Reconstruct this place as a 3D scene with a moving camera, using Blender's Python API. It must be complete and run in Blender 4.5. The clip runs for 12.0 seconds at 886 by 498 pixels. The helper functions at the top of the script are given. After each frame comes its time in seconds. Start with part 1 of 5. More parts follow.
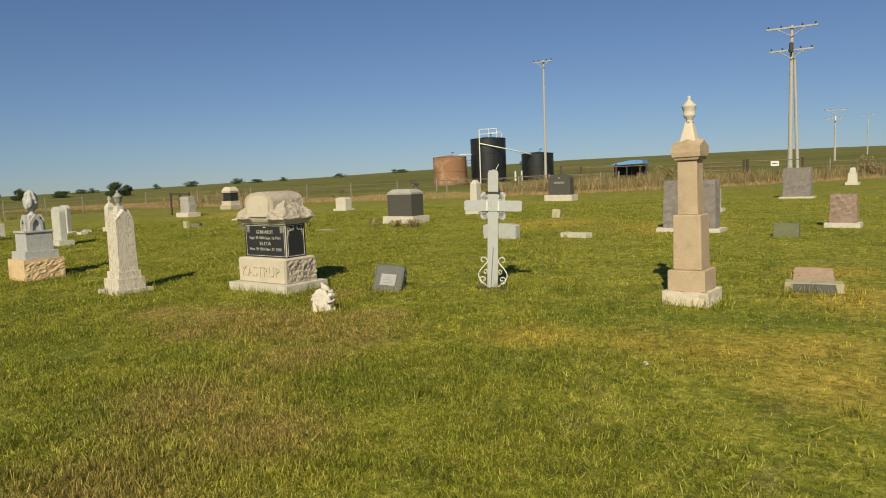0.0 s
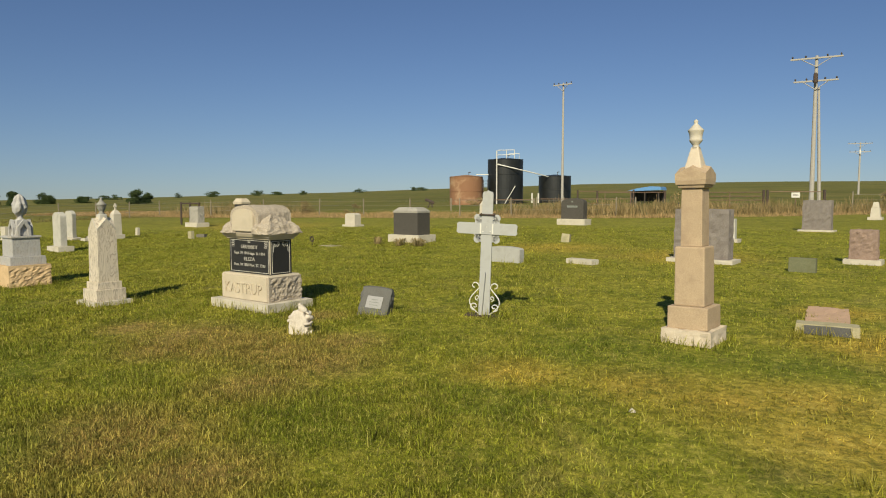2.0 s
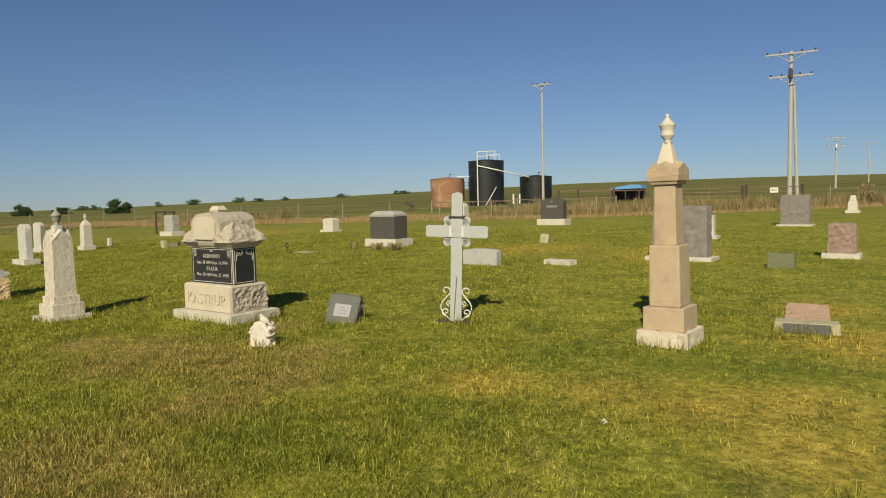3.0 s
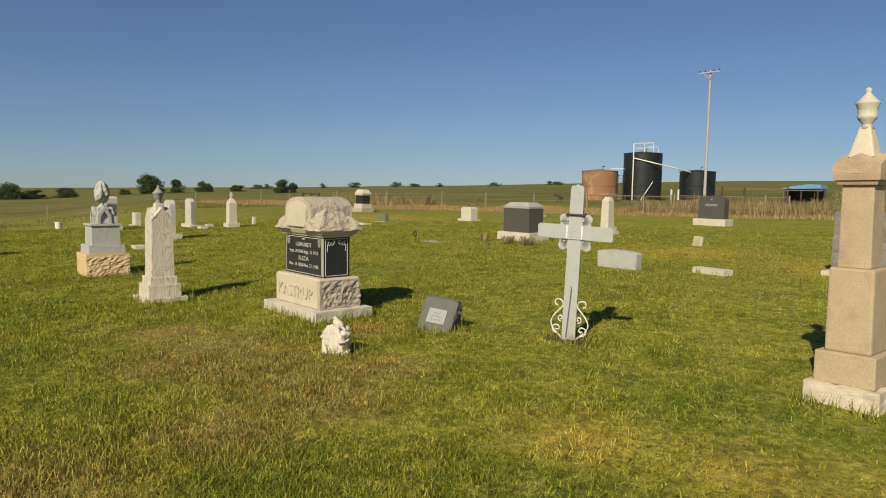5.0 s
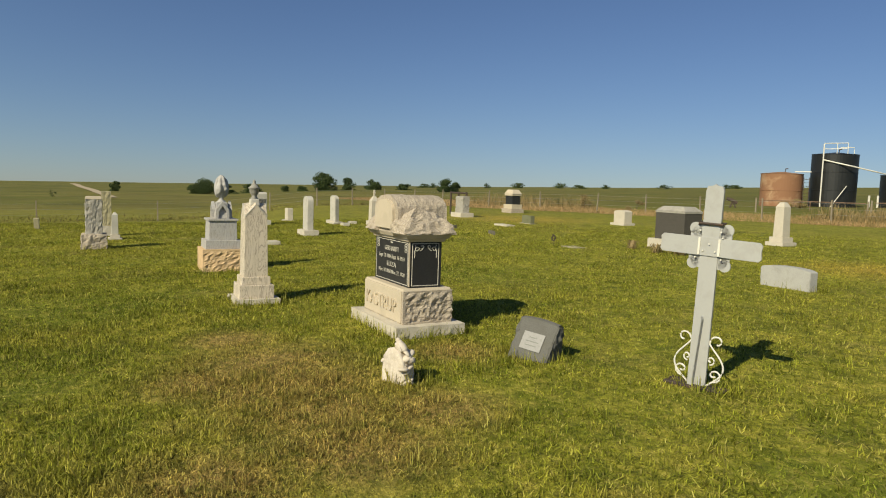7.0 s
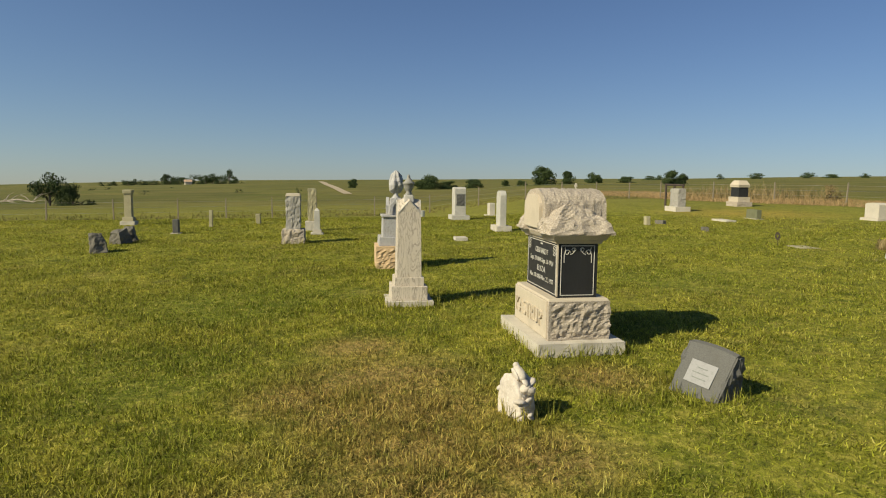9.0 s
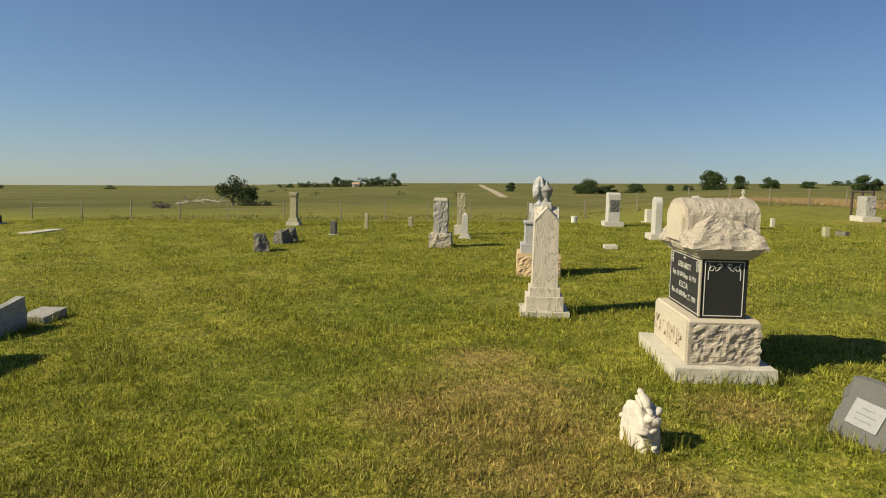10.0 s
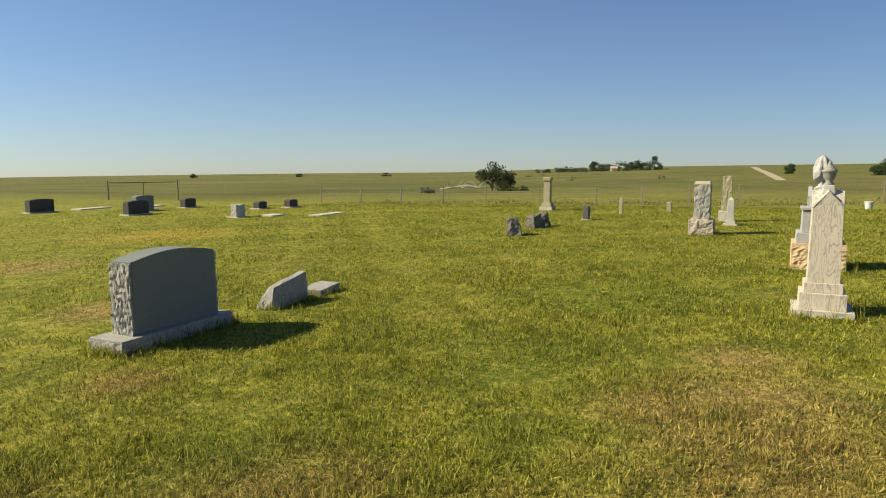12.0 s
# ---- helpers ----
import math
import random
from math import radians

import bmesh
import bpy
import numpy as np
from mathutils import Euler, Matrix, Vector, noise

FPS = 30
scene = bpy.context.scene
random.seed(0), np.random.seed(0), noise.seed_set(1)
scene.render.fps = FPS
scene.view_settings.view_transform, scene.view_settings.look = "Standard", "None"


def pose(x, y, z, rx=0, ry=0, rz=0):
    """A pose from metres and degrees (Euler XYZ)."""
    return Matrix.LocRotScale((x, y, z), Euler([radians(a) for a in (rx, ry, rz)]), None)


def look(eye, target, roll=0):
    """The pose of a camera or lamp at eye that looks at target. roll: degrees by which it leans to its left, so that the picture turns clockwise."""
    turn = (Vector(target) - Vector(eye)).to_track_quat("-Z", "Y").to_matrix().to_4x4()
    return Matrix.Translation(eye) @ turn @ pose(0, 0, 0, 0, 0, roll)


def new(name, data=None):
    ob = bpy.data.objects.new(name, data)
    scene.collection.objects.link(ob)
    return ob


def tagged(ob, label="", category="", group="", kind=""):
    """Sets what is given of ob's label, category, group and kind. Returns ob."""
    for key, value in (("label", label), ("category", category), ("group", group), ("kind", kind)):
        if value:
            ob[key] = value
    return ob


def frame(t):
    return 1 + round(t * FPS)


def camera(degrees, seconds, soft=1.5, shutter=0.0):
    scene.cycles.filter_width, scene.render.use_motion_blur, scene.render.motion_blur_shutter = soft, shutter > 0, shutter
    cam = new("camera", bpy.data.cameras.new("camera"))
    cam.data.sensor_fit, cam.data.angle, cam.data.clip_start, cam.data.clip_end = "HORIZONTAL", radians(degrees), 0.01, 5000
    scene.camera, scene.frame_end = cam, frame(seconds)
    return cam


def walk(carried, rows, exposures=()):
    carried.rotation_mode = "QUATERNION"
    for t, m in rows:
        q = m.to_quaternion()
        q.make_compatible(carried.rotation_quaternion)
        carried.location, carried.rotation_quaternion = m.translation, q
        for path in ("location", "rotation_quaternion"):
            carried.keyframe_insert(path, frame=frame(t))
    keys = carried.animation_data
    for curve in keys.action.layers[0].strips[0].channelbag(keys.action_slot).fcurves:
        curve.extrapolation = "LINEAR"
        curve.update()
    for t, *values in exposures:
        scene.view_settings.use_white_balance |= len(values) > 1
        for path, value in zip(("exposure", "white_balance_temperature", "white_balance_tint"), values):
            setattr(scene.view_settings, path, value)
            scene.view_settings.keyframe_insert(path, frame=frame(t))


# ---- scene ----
cam = camera(65.0, 12.0, 1.05)
PATH = [
    (0, (-0.066, 0.102, 1.467), (-1.283, 1.675, 1.257), -2.2),
    (0.5, (-0.035, 0.443, 1.473), (-1.366, 1.925, 1.3), -0.5),
    (1, (-0.007, 0.501, 1.47), (-1.291, 2.029, 1.328), 0.1),
    (1.5, (-0.062, 0.593, 1.471), (-1.329, 2.134, 1.324), -0.4),
    (2, (-0.097, 0.64, 1.467), (-1.354, 2.188, 1.312), -0.1),
    (2.5, (-0.12, 0.768, 1.456), (-1.339, 2.346, 1.308), -1.4),
    (4.5, (-0.39, 1.787, 1.484), (-1.753, 3.243, 1.333), 0.4),
    (5, (-0.621, 2.13, 1.469), (-2.15, 3.407, 1.293), 0.9),
    (5.5, (-0.84, 2.397, 1.455), (-2.423, 3.607, 1.28), 0.7),
    (6, (-0.985, 2.715, 1.452), (-2.651, 3.808, 1.279), 0.3),
    (6.5, (-1.072, 3.014, 1.471), (-2.789, 4.024, 1.296), 2.2),
    (7, (-1.192, 3.257, 1.458), (-2.974, 4.147, 1.273), 1.8),
    (9, (-1.792, 4.139, 1.458), (-3.759, 4.429, 1.242), 0.7),
    (9.5, (-1.917, 4.238, 1.473), (-3.903, 4.324, 1.259), 0.5),
    (10, (-1.949, 4.366, 1.49), (-3.931, 4.208, 1.278), 0.9),
    (10.5, (-1.955, 4.478, 1.501), (-3.89, 4.023, 1.279), 1.5),
    (11, (-2.006, 4.525, 1.479), (-3.884, 3.884, 1.226), -0.2),
    (11.5, (-2.052, 4.474, 1.482), (-3.887, 3.725, 1.211), -0.5),
    (12, (-2.075, 4.425, 1.482), (-3.865, 3.57, 1.223), -0.3),
]
walk(cam, [(t, look(eye, target, roll)) for t, eye, target, roll in PATH],
     exposures=((0, 0.22), (5, 0.22), (7, 0.26), (9.5, 0.36), (10.5, 0.53), (12, 0.69)))

# ---- light ----
# the sun stands behind the walk's first stretch, 36 degrees up
SUN_EL, SUN_AZ = 36.0, 206.0            # degrees; azimuth turns from +y towards -x
sun_dir = Vector((-math.sin(radians(SUN_AZ)) * math.cos(radians(SUN_EL)), math.cos(radians(SUN_AZ)) * math.cos(radians(SUN_EL)), math.sin(radians(SUN_EL))))
world = bpy.data.worlds.new("sky")
scene.world = world
world.use_nodes = True
wn = world.node_tree
wn.nodes.clear()
sky = wn.nodes.new("ShaderNodeTexSky")
sky.sky_type = "NISHITA"
sky.sun_disc = False
sky.sun_elevation = radians(SUN_EL)
sky.sun_rotation = math.atan2(sun_dir.x, sun_dir.y)
sky.air_density, sky.dust_density, sky.ozone_density = 1.0, 0.25, 2.6
sky_bg = wn.nodes.new("ShaderNodeBackground")
sky_bg.inputs["Strength"].default_value = 0.053
sky_out = wn.nodes.new("ShaderNodeOutputWorld")
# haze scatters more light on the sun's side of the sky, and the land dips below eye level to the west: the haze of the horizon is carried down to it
sky_dir = wn.nodes.new("ShaderNodeTexCoord")
sky_lift = wn.nodes.new("ShaderNodeVectorMath")
sky_lift.operation = "MULTIPLY_ADD"
sky_lift.inputs[1].default_value = (1, 1, 0.95)
sky_lift.inputs[2].default_value = (0, 0, 0.030)
wn.links.new(sky_dir.outputs["Generated"], sky_lift.inputs[0])
wn.links.new(sky_lift.outputs[0], sky.inputs["Vector"])
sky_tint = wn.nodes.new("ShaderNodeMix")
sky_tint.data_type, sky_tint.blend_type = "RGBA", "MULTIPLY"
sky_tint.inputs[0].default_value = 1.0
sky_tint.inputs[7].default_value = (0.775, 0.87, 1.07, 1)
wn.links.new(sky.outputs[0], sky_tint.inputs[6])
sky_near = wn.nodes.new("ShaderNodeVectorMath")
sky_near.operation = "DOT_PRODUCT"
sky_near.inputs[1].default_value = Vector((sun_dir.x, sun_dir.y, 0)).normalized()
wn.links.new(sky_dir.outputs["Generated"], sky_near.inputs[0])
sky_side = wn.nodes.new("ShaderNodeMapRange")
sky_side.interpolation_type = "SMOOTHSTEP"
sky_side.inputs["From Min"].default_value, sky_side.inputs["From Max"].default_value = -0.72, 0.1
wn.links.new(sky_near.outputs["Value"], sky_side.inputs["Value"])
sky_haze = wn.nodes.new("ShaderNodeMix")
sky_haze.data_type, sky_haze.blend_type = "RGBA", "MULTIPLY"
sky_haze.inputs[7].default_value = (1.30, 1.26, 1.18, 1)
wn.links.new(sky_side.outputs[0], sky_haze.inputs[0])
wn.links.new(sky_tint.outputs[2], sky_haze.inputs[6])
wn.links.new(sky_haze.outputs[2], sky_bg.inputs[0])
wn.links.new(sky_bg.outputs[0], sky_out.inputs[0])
sun_data = bpy.data.lights.new("sun", "SUN")
sun_data.energy, sun_data.angle, sun_data.color = 5.0, radians(0.5), (1.0, 0.91, 0.665)
sun = new("sun", sun_data)
sun.matrix_world = look(sun_dir * 60, (0, 0, 0))

# ---- the lie of the land ----
SKYLINE = ((-40, 0.4), (7, 1.08), (14, 1.12), (27, 1.02), (41, 0.58), (48, 0.31), (55, 0.14), (62, -0.08), (72, -0.26), (85, -0.5),
           (97, -0.68), (105, -0.86), (115, -1.18), (133, -1.22), (148, -1.26), (190, -1.1), (260, -0.3), (320, 0.4))
SKY_A, SKY_E = [p[0] for p in SKYLINE], [p[1] for p in SKYLINE]
EYE_Z, NEAR_R, FAR_R = 1.5, 40.0, 1100.0


def step(a, b, v):
    s = np.clip((v - a) / (b - a), 0, 1)
    return s * s * (3 - 2 * s)


def near_height(x, y):
    return 0.012 * y - 0.68 * step(22, 34, -x) * (1 - step(7, 14, y)) * step(-60, -30, y)


def land(x, y):
    """Ground height: a gentle lawn, falling to the west, then open rolling prairie."""
    x, y = np.asarray(x, float), np.asarray(y, float)
    r = np.hypot(x, y) + 1e-9
    az = (np.degrees(np.arctan2(-x, y)) + 40) % 360 - 40
    e = np.interp(az, SKY_A, SKY_E)
    k = np.maximum(1, r / NEAR_R)
    base = near_height(x / k, y / k)
    e0 = np.degrees(np.arctan2(base - EYE_Z, NEAR_R))
    el = e + (e0 - e) * k ** -0.8
    el += np.minimum(1, (k - 1) * 0.3) * 0.02 * np.sin(az * 0.35 + r * 0.011) * np.minimum(1, 400 / r)
    far = EYE_Z + r * np.tan(np.radians(el))
    edge = EYE_Z + FAR_R * np.tan(np.radians(e))
    far = np.where(r > FAR_R, edge - 0.02 * (r - FAR_R), far)
    return np.where(r > NEAR_R, far, base)


def gz(x, y):
    return float(land(x, y))


# ---- material tools ----
class Nodes:
    def __init__(self, name):
        self.mat = bpy.data.materials.new(name)
        self.mat.use_nodes = True
        self.t = self.mat.node_tree
        self.bsdf = self.t.nodes["Principled BSDF"]

    def add(self, kind, **kw):
        n = self.t.nodes.new("ShaderNode" + kind)
        for k, v in kw.items():
            if k in n.inputs:
                n.inputs[k].default_value = v
        return n

    def link(self, a, b):
        self.t.links.new(a, b)

    def noise(self, vec, scale, detail=4.0, rough=0.55, distort=0.0):
        n = self.add("TexNoise", Scale=scale, Detail=detail, Roughness=rough, Distortion=distort)
        self.link(vec, n.inputs["Vector"])
        return n.outputs["Fac"]

    def ramp(self, fac, stops):
        n = self.t.nodes.new("ShaderNodeValToRGB")
        while len(n.color_ramp.elements) < len(stops):
            n.color_ramp.elements.new(0.5)
        for e, (p, c) in zip(n.color_ramp.elements, stops):
            e.position = p
            e.color = (*c, 1) if not isinstance(c, float) else (c, c, c, 1)
        self.link(fac, n.inputs[0])
        return n.outputs[0]

    def mix(self, fac, a, b, mode="MIX"):
        n = self.t.nodes.new("ShaderNodeMix")
        n.data_type, n.blend_type = "RGBA", mode
        for sock, v in ((n.inputs[0], fac), (n.inputs[6], a), (n.inputs[7], b)):
            if isinstance(v, (int, float)):
                sock.default_value = v
            elif isinstance(v, tuple):
                sock.default_value = (*v, 1)
            else:
                self.link(v, sock)
        return n.outputs[2]

    def math(self, op, a, b=0.0):
        n = self.t.nodes.new("ShaderNodeMath")
        n.operation = op
        for sock, v in zip(n.inputs, (a, b)):
            if isinstance(v, (int, float)):
                sock.default_value = v
            else:
                self.link(v, sock)
        return n.outputs[0]

    def coords(self):
        """Object coordinates, shifted from thing to thing."""
        tc, info = self.add("TexCoord"), self.add("ObjectInfo")
        v = self.t.nodes.new("ShaderNodeVectorMath")
        v.operation = "MULTIPLY_ADD"
        self.link(info.outputs["Random"], v.inputs[0])
        v.inputs[1].default_value = (13.0, 7.0, 5.0)
        self.link(tc.outputs["Object"], v.inputs[2])
        return v.outputs[0]

    def bump(self, height, strength, dist):
        n = self.add("Bump", Strength=strength, Distance=dist)
        self.link(height, n.inputs["Height"])
        self.link(n.outputs[0], self.bsdf.inputs["Normal"])

    def base(self, col):
        self.link(col, self.bsdf.inputs["Base Color"])


def stone(name, dark, light, grain=120.0, stain=(0.25, 0.22, 0.17), stain_amount=0.5, rough=0.85, bump=0.4, stain_scale=5.0):
    """Weathered stone: mineral grain, soft clouds, and stains."""
    m = Nodes(name)
    v = m.coords()
    fine = m.noise(v, grain, 3, 0.7)
    cloud = m.noise(v, 7, 5, 0.6)
    col = m.ramp(fine, ((0.3, dark), (0.7, light)))
    col = m.mix(m.ramp(cloud, ((0.35, 0.0), (0.75, 0.45))), col, tuple(0.5 * (a + b) * 0.78 for a, b in zip(dark, light)))
    st = m.noise(v, stain_scale, 6, 0.65, 0.6)
    col = m.mix(m.math("MULTIPLY", m.ramp(st, ((0.48, 0.0), (0.72, 1.0))), stain_amount), col, stain)
    m.base(col)
    m.bsdf.inputs["Roughness"].default_value = rough
    m.bump(m.math("ADD", fine, m.math("MULTIPLY", cloud, 1.5)), bump, 0.006)
    return m.mat


def veined(name, light, vein, scale=9.0):
    """Weathered white marble with grey, near-upright veins."""
    m = Nodes(name)
    v = m.coords()
    mp = m.add("Mapping")
    mp.inputs["Scale"].default_value = (1.0, 1.0, 0.22)
    mp.inputs["Rotation"].default_value = (0.14, 0.24, 0)
    m.link(v, mp.inputs[0])
    w = m.noise(mp.outputs[0], scale, 6, 0.6, 1.4)
    lines = m.ramp(w, ((0.42, 0.0), (0.46, 0.75), (0.485, 0.06), (0.55, 0.04), (0.575, 0.6), (0.61, 0.0)))
    col = m.mix(lines, light, vein)
    dirt = m.noise(v, 4, 6, 0.6)
    col = m.mix(m.ramp(dirt, ((0.5, 0.0), (0.75, 0.55))), col, (0.42, 0.36, 0.26))
    m.base(col)
    m.bsdf.inputs["Roughness"].default_value = 0.7
    m.bump(m.noise(v, 90, 4, 0.7), 0.25, 0.004)
    return m.mat


def polished(name, dark, light, rough=0.28):
    m = Nodes(name)
    v = m.coords()
    m.base(m.ramp(m.noise(v, 260, 2, 0.8), ((0.35, dark), (0.68, light))))
    m.bsdf.inputs["Specular IOR Level"].default_value = 0.5 if rough < 0.5 else 0.2
    m.link(m.ramp(m.noise(v, 6, 5, 0.6), ((0.3, rough), (0.8, min(0.9, rough + 0.3)))), m.bsdf.inputs["Roughness"])
    return m.mat


def painted(name, col, worn, amount=0.35, rough=0.5, metal=0.0, scale=9.0):
    m = Nodes(name)
    v = m.coords()
    n = m.noise(v, scale, 7, 0.65, 0.4)
    m.base(m.mix(m.math("MULTIPLY", m.ramp(n, ((0.5, 0.0), (0.68, 1.0))), amount), m.mix(m.noise(v, 60, 3), tuple(c * 0.92 for c in col), col), worn))
    m.bsdf.inputs["Roughness"].default_value = rough
    m.bsdf.inputs["Metallic"].default_value = metal
    m.bump(n, 0.15, 0.003)
    return m.mat


# places on the lawn with their own growth: x, y, radius
DRY = ((-2.1, 5.55, 0.6), (-1.5, 5.4, 0.65), (-3.1, 5.2, 0.5), (-1.1, 5.7, 0.7), (-0.7, 5.0, 0.7), (-0.9, 7.9, 0.9), (-1.5, 9.6, 0.6), (-8.6, 15.5, 1.5), (-5.3, 15.0, 1.6), (-12.6, -7.0, 1.6), (-24, 18, 3))
BROWN = ((-6.4, 4.4, 0.75), (-5.8, 4.55, 0.75), (-5.2, 4.5, 0.65), (-4.6, 4.5, 0.6), (-7.3, 4.3, 0.45), (-6.1, 3.95, 0.5), (-6.25, 5.9, 0.4), (-5.0, 5.1, 0.5), (-4.15, 2.5, 0.7), (-3.3, 2.5, 0.5), (-4.4, 3.7, 0.5),
         (-3.4, 1.5, 0.6), (-5.2, 0.58, 0.35), (-8.5, -5.4, 0.9), (-6.8, -1.6, 0.6), (-5.7, 4.15, 0.4))

LUSH = ((-1.45, 6.8, 0.6), (-2.35, 6.3, 0.55), (-3.0, 6.3, 0.6), (-2.9, 4.4, 0.5), (-6.9, 2.7, 0.9), (-5.4, 3.2, 0.35), (-3.4, 3.6, 0.6), (-9.5, 3.0, 1.2), (-10.5, 8.5, 1.2), (-4.5, 2.0, 0.4))


def patches(m, pos, spots, wobble):
    """A soft mask round some spots of the lawn, with a ragged outline."""
    total = None
    for x, y, r in spots:
        d = m.t.nodes.new("ShaderNodeVectorMath")
        d.operation = "DISTANCE"
        m.link(pos, d.inputs[0])
        d.inputs[1].default_value = (x, y, 0.012 * y)
        f = m.math("SUBTRACT", 1.25, m.math("DIVIDE", d.outputs["Value"], r))
        total = f if total is None else m.math("MAXIMUM", total, f)
    return m.math("MULTIPLY", m.math("MAXIMUM", total, 0.0), m.math("MULTIPLY", wobble, 1.5))


def turf(name, blade):
    """Mown buffalo grass: green, straw and bare brown in clumps; prairie beyond the fences."""
    m = Nodes(name)
    geo = m.add("NewGeometry")
    pos = geo.outputs["Position"]
    big, mid, fine = m.noise(pos, 0.22, 4, 0.6), m.noise(pos, 1.6, 5, 0.65, 0.5), m.noise(pos, 14, 5, 0.7)
    tuft = m.noise(pos, 7.0, 5, 0.75, 0.4)
    green = m.ramp(mid, ((0.30, (0.125, 0.150, 0.015)), (0.5, (0.245, 0.252, 0.023)), (0.70, (0.37, 0.342, 0.045))))
    col = m.mix(m.ramp(big, ((0.45, 0.0), (0.7, 0.4))), green, (0.37, 0.32, 0.05))
    col = m.mix(m.math("MULTIPLY", m.ramp(m.noise(pos, 0.9, 6, 0.7, 0.8), ((0.56, 0.0), (0.7, 1.0))), 0.5), col, (0.27, 0.21, 0.085))
    col = m.mix(m.math("MINIMUM", patches(m, pos, DRY, mid), 0.85), col, (0.52, 0.36, 0.06))
    col = m.mix(m.math("MINIMUM", patches(m, pos, BROWN, fine), 0.72), col, (0.42, 0.26, 0.105))
    col = m.mix(m.math("MINIMUM", patches(m, pos, LUSH, fine), 0.55), col, (0.14, 0.185, 0.016))
    small = m.noise(pos, 24.0, 4, 0.7)
    col = m.mix(m.ramp(small, ((0.36, 0.55), (0.5, 0.0))), col, (0.085, 0.10, 0.014))
    col = m.mix(m.ramp(small, ((0.54, 0.0), (0.68, 0.45))), col, (0.60, 0.50, 0.14))
    col = m.mix(m.ramp(tuft, ((0.34, 0.62), (0.50, 0.0))), col, (0.085, 0.105, 0.013))
    col = m.mix(m.ramp(tuft, ((0.52, 0.0), (0.70, 0.55))), col, (0.54, 0.44, 0.10))
    if blade:
        rnd = geo.outputs["Random Per Island"]
        col = m.mix(m.ramp(rnd, ((0.0, 0.0), (0.74, 0.0), (0.86, 0.5), (1.0, 0.75))), col, (0.50, 0.38, 0.14))
        col = m.mix(m.math("MULTIPLY", rnd, 0.5), col, (0.15, 0.185, 0.024))
        # each blade's colour scaled at random; the brightest stand in for sunlit highlights
        own = m.math("FRACT", m.math("MULTIPLY", rnd, 7.31))
        col = m.mix(1.0, col, m.ramp(own, ((0.0, 0.42), (0.5, 1.0), (1.0, 1.95))), "MULTIPLY")
        m.bsdf.inputs["Roughness"].default_value = 0.55
        m.bsdf.inputs["Specular IOR Level"].default_value = 0.08
        thin = m.add("BsdfTranslucent")
        m.link(col, thin.inputs["Color"])
        both = m.add("MixShader")
        both.inputs[0].default_value = 0.4
        m.link(m.bsdf.outputs[0], both.inputs[1])
        m.link(thin.outputs[0], both.inputs[2])
        m.link(both.outputs[0], m.t.nodes["Material Output"].inputs["Surface"])
    else:
        sep = m.add("SeparateXYZ")
        m.link(pos, sep.inputs[0])
        far = m.t.nodes.new("ShaderNodeVectorMath")
        far.operation = "LENGTH"
        m.link(pos, far.inputs[0])
        dist = far.outputs["Value"]
        out = m.ramp(m.math("DIVIDE", dist, 100.0), ((0.22, 0.0), (0.60, 1.0)))
        hills = m.noise(pos, 0.018, 6, 0.65, 0.6)
        strip = m.t.nodes.new("ShaderNodeMapping")
        strip.inputs["Scale"].default_value = (0.03, 0.03, 0.8)
        m.link(pos, strip.inputs[0])
        prairie = m.ramp(hills, ((0.32, (0.075, 0.092, 0.020)), (0.5, (0.145, 0.148, 0.034)), (0.68, (0.22, 0.19, 0.058))))
        prairie = m.mix(m.ramp(m.noise(strip.outputs[0], 1.6, 5, 0.7), ((0.4, 0.0), (0.65, 0.6))), prairie, (0.18, 0.15, 0.055))
        # broad dark mottling: shading of the rolling land, put into the colour
        prairie = m.mix(m.ramp(m.noise(pos, 0.07, 7, 0.72, 0.5), ((0.46, 0.0), (0.62, 0.75))), prairie, (0.085, 0.082, 0.026))
        prairie = m.mix(m.ramp(m.noise(pos, 0.35, 5, 0.7), ((0.55, 0.0), (0.72, 0.55))), prairie, (0.085, 0.09, 0.022))
        col = m.mix(out, col, prairie)
        col = m.mix(m.ramp(fine, ((0.3, 0.45), (0.6, 0.0))), col, (0.06, 0.062, 0.018))
        m.bsdf.inputs["Roughness"].default_value = 0.95
        m.bsdf.inputs["Specular IOR Level"].default_value = 0.1
        m.bump(m.math("ADD", fine, m.math("MULTIPLY", m.noise(pos, 60, 4, 0.7), 0.6)), 0.7, 0.05)
    m.base(col)
    return m.mat


TURF, BLADE = turf("turf", False), turf("grass blade", True)
GRANITE_GREY = stone("rough grey-buff granite", (0.224, 0.184, 0.136), (0.560, 0.480, 0.376), 70, (0.192, 0.160, 0.120), 0.45, bump=0.9)
GRANITE_FACE = stone("dressed buff granite", (0.435, 0.368, 0.268), (0.552, 0.477, 0.359), 160, (0.351, 0.301, 0.226), 0.4, bump=0.2)
CONCRETE = stone("old concrete", (0.440, 0.396, 0.317), (0.581, 0.528, 0.431), 140, (0.317, 0.273, 0.194), 0.5, bump=0.35)
WHITE_STONE = stone("white limestone", (0.435, 0.389, 0.314), (0.568, 0.519, 0.422), 110, (0.351, 0.310, 0.234), 0.4, bump=0.4)
MARBLE = veined("weathered marble", (0.56, 0.49, 0.385), (0.19, 0.155, 0.125), 8.5)
MARBLE_URN = stone("dark weathered marble", (0.187, 0.180, 0.158), (0.331, 0.317, 0.274), 60, (0.086, 0.083, 0.072), 0.7, bump=0.5, stain_scale=9)
